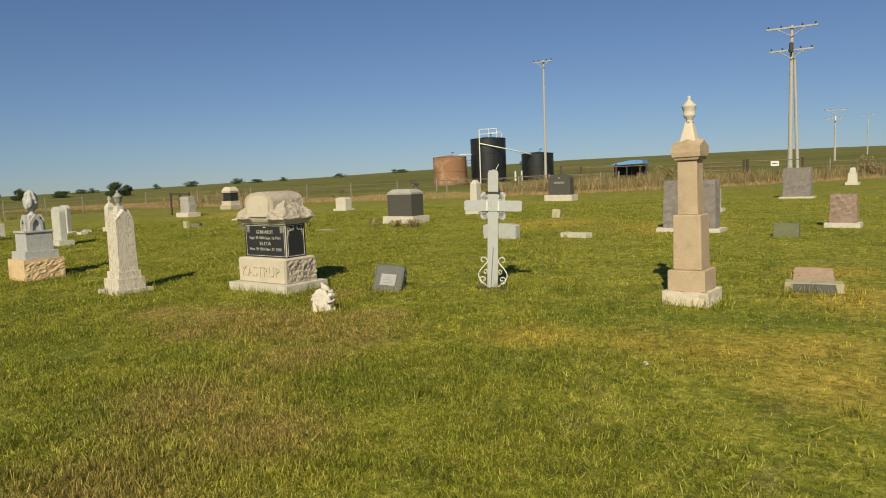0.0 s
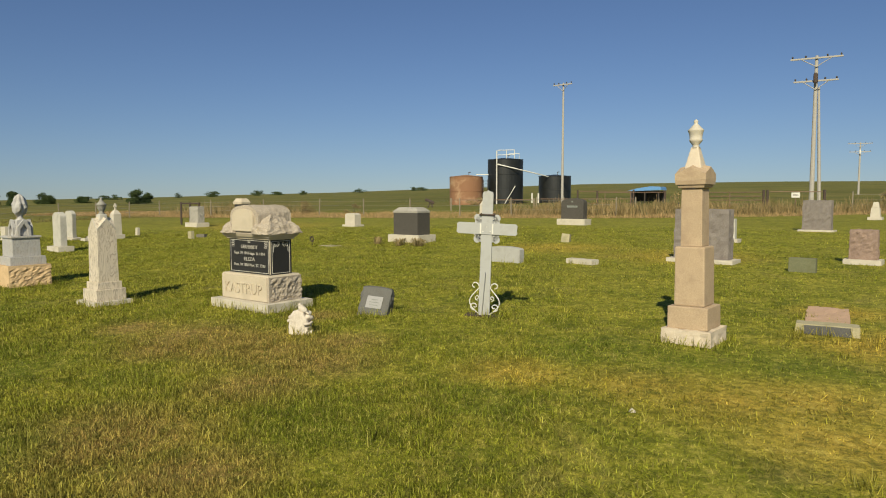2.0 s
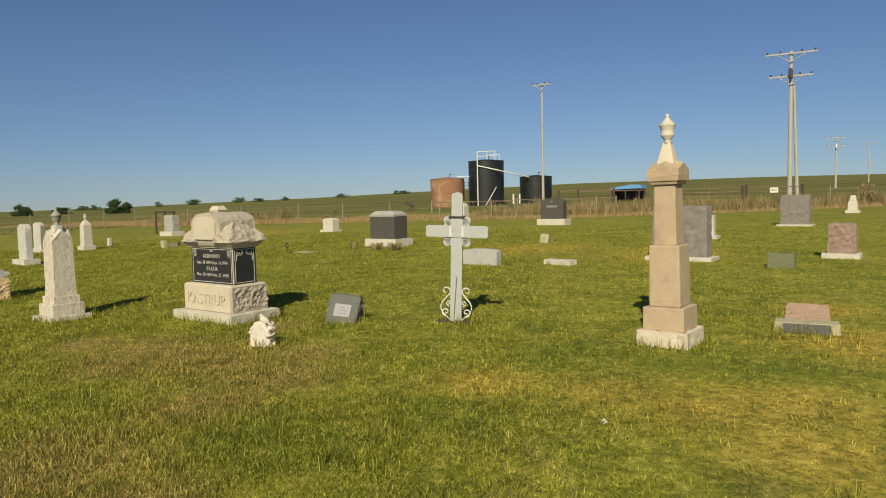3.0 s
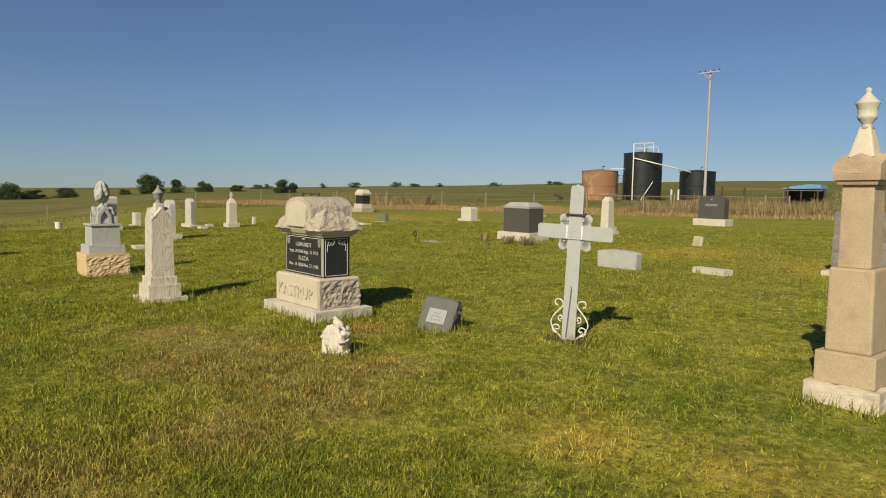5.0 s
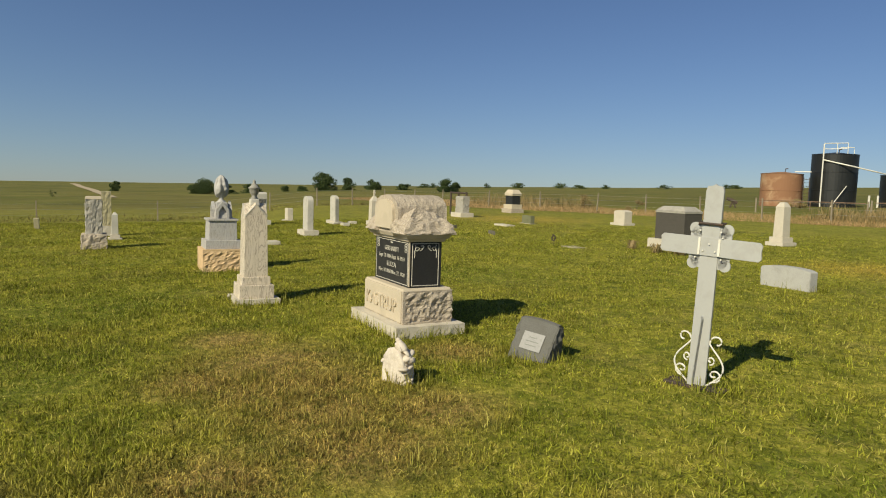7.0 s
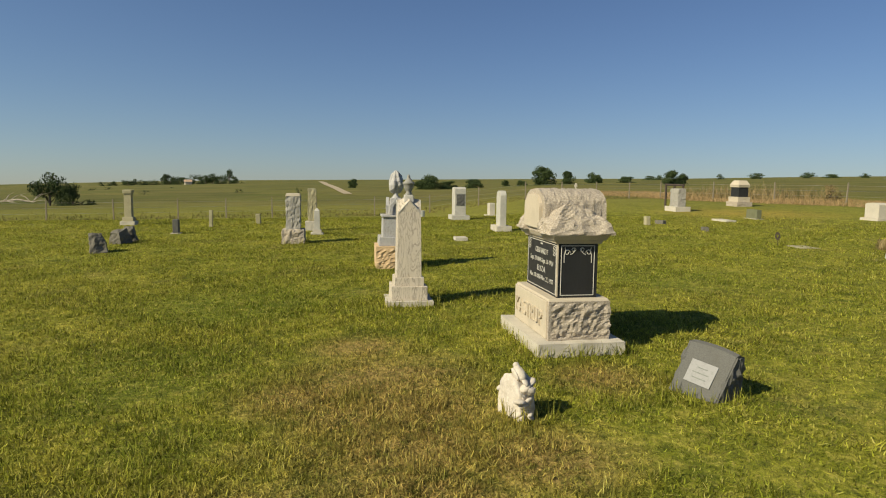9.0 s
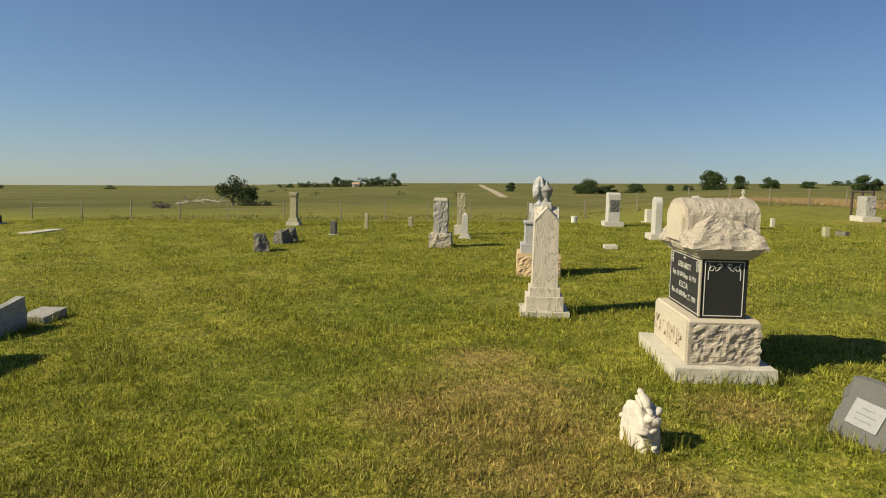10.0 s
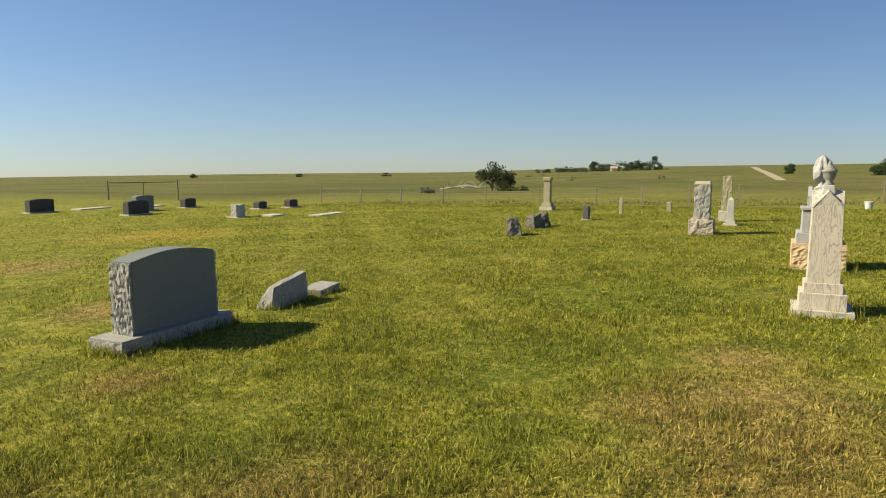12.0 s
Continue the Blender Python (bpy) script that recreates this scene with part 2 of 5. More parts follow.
MARBLE_BLUE = veined("grey weathered marble", (0.386, 0.374, 0.357), (0.210, 0.200, 0.193), 14)
MARBLE_PLAIN = stone("plain grey-white marble", (0.387, 0.365, 0.317), (0.528, 0.502, 0.436), 130, (0.264, 0.255, 0.220), 0.55, bump=0.25)
SANDSTONE = stone("brown sandstone", (0.35, 0.252, 0.155), (0.48, 0.365, 0.24), 90, (0.26, 0.18, 0.12), 0.6, bump=0.35)
SAND_LIGHT = stone("pale sandstone", (0.487, 0.403, 0.302), (0.605, 0.521, 0.403), 90, (0.353, 0.277, 0.185), 0.5, bump=0.4)
TAN_STONE = stone("orange-tan limestone", (0.515, 0.350, 0.184), (0.662, 0.478, 0.276), 60, (0.350, 0.230, 0.120), 0.55, bump=0.8)
BLACK = polished("polished black granite", (0.010, 0.010, 0.010), (0.030, 0.029, 0.028), 0.42)
DARK = polished("dark grey granite", (0.046, 0.042, 0.036), (0.105, 0.096, 0.082), 0.6)
GREY = polished("mid grey granite", (0.13, 0.14, 0.125), (0.25, 0.26, 0.235), 0.6)
GREY_ROUGH = stone("rock-faced mid grey granite", (0.19, 0.18, 0.155), (0.47, 0.44, 0.38), 80, (0.16, 0.145, 0.115), 0.4, bump=0.9)
GREY_PALE = stone("pale grey weathered marble", (0.30, 0.30, 0.28), (0.44, 0.43, 0.40), 130, (0.22, 0.21, 0.18), 0.5, bump=0.3)
SAND_DULL = stone("dull mossy sandstone", (0.30, 0.27, 0.16), (0.42, 0.37, 0.23), 90, (0.18, 0.17, 0.08), 0.6, bump=0.5)
DOVE_STONE = stone("chalky carved stone", (0.475, 0.418, 0.342), (0.646, 0.580, 0.484), 70, (0.342, 0.285, 0.209), 0.6, bump=0.6, stain_scale=14)
SLATE = stone("dull dark slate", (0.055, 0.055, 0.05), (0.13, 0.125, 0.115), 120, (0.18, 0.17, 0.13), 0.35, bump=0.5)
MAUVE = stone("mauve-brown rock-faced granite", (0.132, 0.110, 0.097), (0.264, 0.233, 0.207), 60, (0.114, 0.088, 0.079), 0.5, bump=0.9)
RED = stone("red-brown rock-faced granite", (0.19, 0.125, 0.095), (0.34, 0.245, 0.19), 60, (0.13, 0.08, 0.06), 0.5, bump=0.9)
REDSLAB = stone("pinkish worn concrete", (0.42, 0.27, 0.17), (0.55, 0.37, 0.25), 80, (0.36, 0.25, 0.14), 0.6, bump=0.5)
FIELDSTONE = stone("dark weathered fieldstone", (0.075, 0.068, 0.05), (0.20, 0.18, 0.14), 40, (0.17, 0.16, 0.13), 0.4, bump=1.0)
ETCH = painted("light lettering", (0.46, 0.44, 0.38), (0.30, 0.28, 0.24), 0.3, 0.8)
SILVER = painted("aluminium paint", (0.387, 0.387, 0.369), (0.286, 0.276, 0.249), 0.45, 0.5, 0.1)
MARKER_GREY = stone("dull grey granite", (0.074, 0.073, 0.065), (0.141, 0.137, 0.122), 150, (0.096, 0.089, 0.067), 0.5, bump=0.3)
MOSS = stone("mossy dark stone", (0.11, 0.115, 0.06), (0.18, 0.18, 0.10), 90, (0.1, 0.1, 0.04), 0.6, bump=0.5)
WHITE_IRON = painted("white painted iron", (0.64, 0.62, 0.55), (0.42, 0.37, 0.28), 0.35, 0.5)
RUST_IRON = painted("dark rusty iron", (0.055, 0.04, 0.03), (0.13, 0.06, 0.03), 0.5, 0.8)
PIPE = painted("brown weathered pipe", (0.16, 0.10, 0.065), (0.24, 0.13, 0.07), 0.6, 0.75)
POST_WOOD = painted("grey weathered wood", (0.37, 0.345, 0.30), (0.24, 0.22, 0.19), 0.5, 0.9)
T_POST = painted("dull fence post", (0.24, 0.20, 0.14), (0.12, 0.09, 0.06), 0.5, 0.8)
WIRE = painted("galvanised wire", (0.36, 0.35, 0.32), (0.2, 0.17, 0.13), 0.4, 0.5, 0.6)
TANK_BLACK = painted("black tank paint", (0.012, 0.013, 0.012), (0.03, 0.03, 0.026), 0.5, 0.45, 0.0, 1.5)
TANK_RUST = painted("rusted tank steel", (0.24, 0.12, 0.06), (0.40, 0.27, 0.155), 0.75, 0.85, 0.0, 0.9)
BLUE = painted("blue sheet roof", (0.10, 0.25, 0.48), (0.2, 0.33, 0.5), 0.4, 0.5)
DARK_WOOD = painted("dark timber", (0.05, 0.04, 0.03), (0.1, 0.08, 0.06), 0.5, 0.9)
PLAQUE = painted("pale aluminium plaque", (0.29, 0.285, 0.275), (0.19, 0.185, 0.175), 0.6, 0.8, 0.0, 40)
BARK = stone("grey-brown bark", (0.05, 0.04, 0.03), (0.13, 0.10, 0.075), 25, (0.05, 0.04, 0.03), 0.5, bump=1.0)
DEADWOOD = stone("bleached dead wood", (0.26, 0.22, 0.17), (0.46, 0.40, 0.32), 30, (0.2, 0.17, 0.13), 0.5, bump=0.8)


def leafy(name, dark, light):
    m = Nodes(name)
    geo = m.add("NewGeometry")
    m.base(m.ramp(geo.outputs["Random Per Island"], ((0.0, dark), (1.0, light))))
    m.bsdf.inputs["Roughness"].default_value = 0.6
    m.bsdf.inputs["Specular IOR Level"].default_value = 0.2
    return m.mat


LEAF = leafy("dark green leaf", (0.022, 0.040, 0.012), (0.065, 0.090, 0.026))
WEED = leafy("dull weed leaf", (0.10, 0.09, 0.035), (0.34, 0.24, 0.11))
PRAIRIE = leafy("rank prairie grass", (0.10, 0.095, 0.026), (0.19, 0.155, 0.05))
STRAW = leafy("tall dry grass", (0.17, 0.13, 0.05), (0.44, 0.29, 0.14))
DIRT = stone("pale dirt road", (0.34, 0.27, 0.17), (0.46, 0.37, 0.25), 3, (0.34, 0.27, 0.15), 0.5, bump=0.3, stain_scale=0.15)
FADED = painted("faded cloth flower", (0.06, 0.045, 0.03), (0.05, 0.05, 0.03), 0.5, 0.9)

# ---- mesh tools ----


def part(name, bm, material, parent, label="", smooth=False):
    """Links a bmesh as one mesh object under a thing or a part."""
    me = bpy.data.meshes.new(name)
    bmesh.ops.recalc_face_normals(bm, faces=bm.faces)
    bm.to_mesh(me)
    bm.free()
    me.materials.append(material)
    if smooth:
        me.polygons.foreach_set("use_smooth", [True] * len(me.polygons))
    ob = new(name, me)
    ob.parent = parent
    return tagged(ob, label)


def thing(name, x, y, yaw, label, category, group="", dz=-0.03, lean=(0, 0)):
    ob = new(name)
    ob.empty_display_size = 0.1
    ob.matrix_basis = pose(x, y, gz(x, y) + dz, lean[0], lean[1], yaw)
    return tagged(ob, label, category, group)


def frustum(bm, w0, d0, w1, d1, z0, z1, cx=0.0, cy=0.0, bevel=0.006):
    """A block that may taper; w along x, d along y."""
    vs = [bm.verts.new((cx + sx * w / 2, cy + sy * d / 2, z)) for w, d, z in ((w0, d0, z0), (w1, d1, z1)) for sx, sy in ((-1, -1), (1, -1), (1, 1), (-1, 1))]
    fs = [bm.faces.new([vs[i] for i in f]) for f in ((3, 2, 1, 0), (4, 5, 6, 7), (0, 1, 5, 4), (1, 2, 6, 5), (2, 3, 7, 6), (3, 0, 4, 7))]
    if bevel:
        es = list({e for f in fs for e in f.edges})
        bmesh.ops.bevel(bm, geom=es, offset=bevel, segments=2, affect="EDGES", profile=0.6)
    return bm


def block(w, d, z0, z1, taper=1.0, cx=0.0, cy=0.0, bevel=0.006):
    return frustum(bmesh.new(), w, d, w * taper, d * taper, z0, z1, cx, cy, bevel)


def roughen(bm, amp, size, cuts=10, seed=0.0, keep=None):
    """Rock-pitched faces: cut fine and pushed about by noise; keep(v) tells what stays dressed."""
    bmesh.ops.triangulate(bm, faces=[f for f in bm.faces if len(f.verts) > 4])
    bmesh.ops.subdivide_edges(bm, edges=bm.edges[:], cuts=cuts, use_grid_fill=True)
    bm.normal_update()
    for v in bm.verts:
        if keep and keep(v.co):
            continue
        p = v.co / size + Vector((seed, seed * 0.7, -seed))
        n = noise.noise(p) + 0.5 * noise.noise(p * 2.3) + 0.35 * abs(noise.noise(p * 4.1))
        v.co += v.normal * amp * n
    return bm


def rockblock(w, d, z0, z1, amp=0.02, size=0.09, taper=1.0, cuts=11, seed=0.0, keep=None, cx=0.0, cy=0.0):
    return roughen(block(w, d, z0, z1, taper, cx, cy, 0), amp, size, cuts, seed, keep)


def lathe(profile, seg=20, cx=0.0, cy=0.0, bm=None):
    """A turned form; profile of (radius, height) from below."""
    bm = bm or bmesh.new()
    rings = [[bm.verts.new((cx + r * math.cos(2 * math.pi * i / seg), cy + r * math.sin(2 * math.pi * i / seg), z)) for i in range(seg)] for r, z in profile]
    for a, b in zip(rings, rings[1:]):
        for i in range(seg):
            bm.faces.new((a[i], a[(i + 1) % seg], b[(i + 1) % seg], b[i]))
    bm.faces.new(rings[0][::-1])
    bm.faces.new(rings[-1])
    return bm


def slab_profile(pts, y0, y1, bevel=0.005, bm=None):
    """A flat outline in x and z, given thickness along y."""
    bm = bm or bmesh.new()
    a = [bm.verts.new((x, y0, z)) for x, z in pts]
    b = [bm.verts.new((x, y1, z)) for x, z in pts]
    fs = [bm.faces.new(a), bm.faces.new(b[::-1])]
    n = len(pts)
    for i in range(n):
        fs.append(bm.faces.new((a[i], b[i], b[(i + 1) % n], a[(i + 1) % n])))
    if bevel:
        bmesh.ops.bevel(bm, geom=list({e for f in fs[:2] for e in f.edges}), offset=bevel, segments=2, affect="EDGES")
    return bm


def tube(points, r, seg=8, bm=None, taper=1.0):
    """A round bar along a line of points."""
    bm = bm or bmesh.new()
    pts = [Vector(p) for p in points]
    rings = []
    for i, p in enumerate(pts):
        d = (pts[min(i + 1, len(pts) - 1)] - pts[max(i - 1, 0)]).normalized()
        u = d.cross(Vector((0, 0, 1)) if abs(d.z) < 0.95 else Vector((1, 0, 0))).normalized()
        w = d.cross(u)
        rr = r * (1 + (taper - 1) * i / max(1, len(pts) - 1))
        rings.append([bm.verts.new(p + rr * (math.cos(a) * u + math.sin(a) * w)) for a in (2 * math.pi * k / seg for k in range(seg))])
    for a, b in zip(rings, rings[1:]):
        for k in range(seg):
            bm.faces.new((a[k], a[(k + 1) % seg], b[(k + 1) % seg], b[k]))
    bm.faces.new(rings[0][::-1])
    bm.faces.new(rings[-1])
    return bm


def arch(w, z0, spring, top, n=12):
    """Outline of a tablet with a curved head."""
    return [(-w / 2, z0), (w / 2, z0)] + [(w / 2 * math.cos(math.pi * i / n), spring + (top - spring) * math.sin(math.pi * i / n)) for i in range(n + 1)]


def lettering(body, size, place, parent, material, name="inscription", depth=0.002, width=0.0):
    """Raised or inlaid words, standing upright and facing -y."""
    cu = bpy.data.curves.new(name, "FONT")
    cu.body, cu.size, cu.extrude, cu.align_x, cu.resolution_u = body, size, depth, "CENTER", 2
    cu.offset = -0.012 * size
    tmp = bpy.data.objects.new(name, cu)
    me = bpy.data.meshes.new_from_object(tmp)
    bpy.data.objects.remove(tmp)
    wide = max(v.co.x for v in me.vertices) - min(v.co.x for v in me.vertices)
    me.transform(Matrix.Translation(place) @ pose(0, 0, 0, 90) @ Matrix.Diagonal((width / wide if width else 1, 1, 1, 1)))
    whole = bmesh.new()
    whole.from_mesh(me)
    bpy.data.meshes.remove(me)
    left = set(whole.faces)
    while left:
        todo, island = [left.pop()], set()
        while todo:
            f = todo.pop()
            island.add(f)
            for v in f.verts:
                for g in v.link_faces:
                    if g in left:
                        left.discard(g)
                        todo.append(g)
        one, seen = bmesh.new(), {}
        for f in island:
            for v in f.verts:
                if v not in seen:
                    seen[v] = one.verts.new(v.co)
            one.faces.new([seen[v] for v in f.verts])
        part(name, one, material, parent)
    whole.free()


# ---- ground: one sheet to the horizon ----


def build_ground():
    seg = 288
    radii = [0.0] + [0.6 * 1.12 ** i for i in range(78)]
    radii = [r for r in radii if r < 4200] + [4300]
    verts, faces = [(0.0, 0.0, gz(0, 0))], []
    for r in radii[1:]:
        a = np.linspace(0, 2 * np.pi, seg, endpoint=False)
        x, y = -r * np.sin(a), r * np.cos(a)
        verts += list(zip(x, y, land(x, y)))
    for i in range(seg):
        faces.append((0, 1 + i, 1 + (i + 1) % seg))
    for k in range(len(radii) - 2):
        o = 1 + k * seg
        faces += [(o + i, o + seg + i, o + seg + (i + 1) % seg, o + (i + 1) % seg) for i in range(seg)]
    me = bpy.data.meshes.new("ground")
    me.from_pydata(verts, [], faces)
    me.materials.append(TURF)
    me.polygons.foreach_set("use_smooth", [True] * len(me.polygons))
    return tagged(new("ground", me), "mown cemetery lawn running out into rolling prairie", "ground", kind="structure")


ground = build_ground()

# ---- the large family monument ----


def family_monument():
    t = thing("family_monument", -7.38, 5.96, 1.5, "buff granite family monument with black inscribed panels and rock-faced cap", "gravestone")
    # local frame: front faces -y
    part("plinth", roughen(block(1.12, 0.70, 0, 0.135, 1.0, 0.02, -0.01, 0), 0.006, 0.12, 8, 1.0), CONCRETE, t, "worn concrete plinth")
    base = part("base", rockblock(0.93, 0.50, 0.135, 0.44, 0.018, 0.045, 1.0, 22, 3.1, lambda c: c.y < -0.225 or c.z > 0.425 or c.z < 0.15, 0.01, 0.0), GRANITE_GREY, t, "rock-faced granite base")
    part("base_face", block(0.88, 0.016, 0.145, 0.437, 1.0, 0.0, -0.252, 0.005), GRANITE_FACE, base)
    part("base_top", block(0.92, 0.50, 0.43, 0.458, 0.965, 0.005, 0.0, 0.006), GRANITE_FACE, base, "dressed bevelled top")
    lettering("KASTRUP", 0.185, (-0.01, -0.262, 0.225), base, GRANITE_FACE, "raised_letter", 0.012, 0.72)
    die = part("die", block(0.80, 0.33, 0.456, 0.885, 1.0, 0.0, 0.0, 0.004), BLACK, t, "polished black granite die")
    w = 0.74
    pts = [(-w / 2, 0.478), (w / 2, 0.478), (w / 2, 0.868), (-w / 2, 0.868), (-w / 2, 0.478)]
    b = bmesh.new()
    for p, q in zip(pts, pts[1:]):
        tube([(p[0], -0.166, p[1]), (q[0], -0.166, q[1])], 0.0035, 5, b)
    part("front_border", b, ETCH, die)
    sx = 0.401
    b = bmesh.new()
    for s in (-1, 1):
        tube([(sx, s * 0.135, 0.478), (sx, s * 0.135, 0.868)], 0.004, 5, b)
        # a bracket of two curls under the head of the panel
        tube([(sx, s * 0.112, 0.735), (sx, s * 0.112, 0.80), (sx, s * 0.100, 0.825), (sx, s * 0.108, 0.855)], 0.004, 5, b)
        tube([(sx, s * (0.088 - 0.024 * math.cos(a) * (1 - 0.09 * a)), 0.815 + 0.024 * math.sin(a) * (1 - 0.09 * a)) for a in np.linspace(0, 6.6, 18)], 0.004, 5, b)
        tube([(sx, s * 0.064, 0.80)] + [(sx, s * (0.055 - 0.028 * math.sin(a)), 0.80 + 0.022 * a) for a in np.linspace(0.2, 2.2, 8)], 0.004, 5, b)
        tube([(sx, s * (0.034 + 0.016 * math.cos(a)), 0.838 + 0.014 * math.sin(a)) for a in np.linspace(0, 5.6, 12)], 0.0035, 5, b)
    for z in (0.478, 0.868):
        tube([(sx, -0.135, z), (sx, 0.135, z)], 0.004, 5, b)
    part("side_ornament", b, ETCH, die, "pale etched scrollwork")
    for s in (-1, 1):
        b = bmesh.new()
        for k in range(3):
            tube([(s * 0.325 + s * 0.026 * math.cos(a), -0.166, 0.845 - 0.026 * k + 0.011 * math.sin(a)) for a in np.linspace(0, 5.5, 10)], 0.0035, 5, b)
        part("corner_ornament", b, ETCH, die)
    part("heading_mark", block(0.05, 0.004, 0.842, 0.854, 1, 0, -0.1665, 0), ETCH, die)
    for words, size, z, wide in (("GERHARDT", 0.066, 0.765, 0.33), ("Sept. 20 1844-Sept. 16 1914", 0.056, 0.692, 0.60), ("ELIZA", 0.066, 0.615, 0.21), ("Nov. 10 1850-Nov. 27, 1930", 0.056, 0.545, 0.61)):
        lettering(words, size, (0.0, -0.1665, z), die, ETCH, "letter", 0.002, wide)
    part("corner_strip", block(0.014, 0.014, 0.47, 0.885, 1, 0.402, -0.166, 0.003), GRANITE_FACE, die, "pale edge strip")
    b = block(0.84, 0.37, 0.885, 0.912, 1.04, 0.0, 0.0, 0.006)
    frustum(b, 0.89, 0.42, 0.95, 0.47, 0.912, 0.955, 0.0, 0, 0.008)
    part("cornice", b, GRANITE_FACE, t, "dressed granite moulding")
    # cap: a barrel running front to back, rock-pitched wedges leaning on both flanks
    half, spring, crown = 0.27, 1.185, 1.305
    pts = [(-half - 0.02, 0.952), (half + 0.02, 0.952), (half + 0.01, 1.08)] + [(half * math.cos(a), spring + (crown - spring) * math.sin(a)) for a in np.linspace(0, math.pi, 15)] + [(-half - 0.01, 1.08)]
    b = bmesh.new()
    rows = [[b.verts.new((x, y, z)) for x, z in pts] for y in np.linspace(-0.235, 0.275, 30)]
    n = len(pts)
    for r0, r1 in zip(rows, rows[1:]):
        for i in range(n):
            b.faces.new((r0[i], r0[(i + 1) % n], r1[(i + 1) % n], r1[i]))
    b.faces.new(rows[0])
    b.faces.new(rows[-1][::-1])
    bmesh.ops.triangulate(b, faces=[f for f in b.faces if len(f.verts) > 4])
    b.normal_update()
    for v in b.verts:
        if v.co.z > 0.97:
            p = v.co / 0.05
            v.co += v.normal * (0.007 * noise.noise(p) + 0.005 * noise.noise(p * 2.7) + 0.006 * noise.noise(p * 0.4))
    cap = part("cap", b, GRANITE_GREY, t, "rock-faced granite cap with barrel top")
    part("cap_panel", slab_profile(arch(0.42, 0.985, 1.165, 1.262), -0.262, -0.22, 0.006), GRANITE_FACE, cap, "smooth arched panel")
    for s in (-1, 1):
        b = bmesh.new()
        vs = [b.verts.new((s * x, y, z)) for x, y, z in ((0.16, -0.275, 0.957), (0.47, -0.255, 0.957), (0.50, 0.265, 0.957), (0.16, 0.275, 0.957),
                                                         (0.235, -0.262, 1.06), (0.44, -0.225, 1.03), (0.455, 0.235, 1.045), (0.24, 0.255, 1.07), (0.325, -0.07, 1.205), (0.335, 0.10, 1.15))]
        for f in ((0, 3, 2, 1), (0, 1, 5, 4), (1, 2, 6, 5), (2, 3, 7, 6), (3, 0, 4, 8, 9, 7), (4, 5, 8), (5, 6, 9, 8), (6, 7, 9)):
            b.faces.new([vs[i] for i in f])
        part("shoulder", roughen(b, 0.016, 0.06, 13, 7.7 + s, lambda c: c.z < 0.962), GRANITE_GREY, cap, "rock-pitched shoulder")
    return t


family_monument()


def spire_stone():
    t = thing("marble_spire", -9.22, 4.855, 0, "veined white marble spire with gabled head and small urn", "gravestone")
    part("footing", roughen(block(0.50, 0.50, 0, 0.085, 1, 0, 0, 0), 0.008, 0.1, 5, 2), WHITE_STONE, t)
    part("plinth", block(0.385, 0.385, 0.085, 0.235, 0.99), MARBLE, t)
    part("upper_plinth", block(0.315, 0.315, 0.235, 0.325, 1.0), MARBLE, t)
    b = bmesh.new()
    frustum(b, 0.265, 0.265, 0.245, 0.245, 0.325, 1.02, bevel=0.004)
    part("shaft", b, MARBLE, t)
    b = bmesh.new()
    # gabled head, one gable on each side
    h = 0.1225
    top = b.verts.new((0, 0, 1.17))
    cs = [b.verts.new((sx * h, sy * h, 1.02)) for sx, sy in ((-1, -1), (1, -1), (1, 1), (-1, 1))]
    gs = [b.verts.new((x * 1.06, y * 1.03, 1.145)) for x, y in ((0, -h), (h, 0), (0, h), (-h, 0))]
    for i in range(4):
        b.faces.new((cs[i], cs[(i + 1) % 4], gs[i]))
        b.faces.new((cs[(i + 1) % 4], top, gs[i]))
        b.faces.new((cs[i], gs[i], top))
    b.faces.new(cs[::-1])
    part("gabled_head", b, MARBLE, t)
    b = bmesh.new()
    for i, (x, y) in enumerate(((0, -1), (1, 0), (0, 1), (-1, 0))):
        for s in (-1, 1):
            u = (-y * s, x * s)
            tube([(x * 0.121 + u[0] * 0.121, y * 0.121 + u[1] * 0.121, 1.0), (x * 0.125, y * 0.125, 1.145)], 0.006, 6, b)
    part("gable_moulding", b, MARBLE_PLAIN, t)
    b = block(0.11, 0.11, 1.12, 1.20, 0.85, bevel=0.01)
    part("urn_foot", b, MARBLE_PLAIN, t)
    part("urn", lathe([(0.04, 1.19), (0.045, 1.205), (0.026, 1.225), (0.036, 1.245), (0.052, 1.275), (0.056, 1.31), (0.064, 1.315), (0.064, 1.328), (0.045, 1.34), (0.034, 1.36), (0.022, 1.37), (0.016, 1.38), (0.019, 1.395), (0.005, 1.415)], 20), MARBLE_URN, t, "turned grey marble urn", True)
    return t


spire_stone()


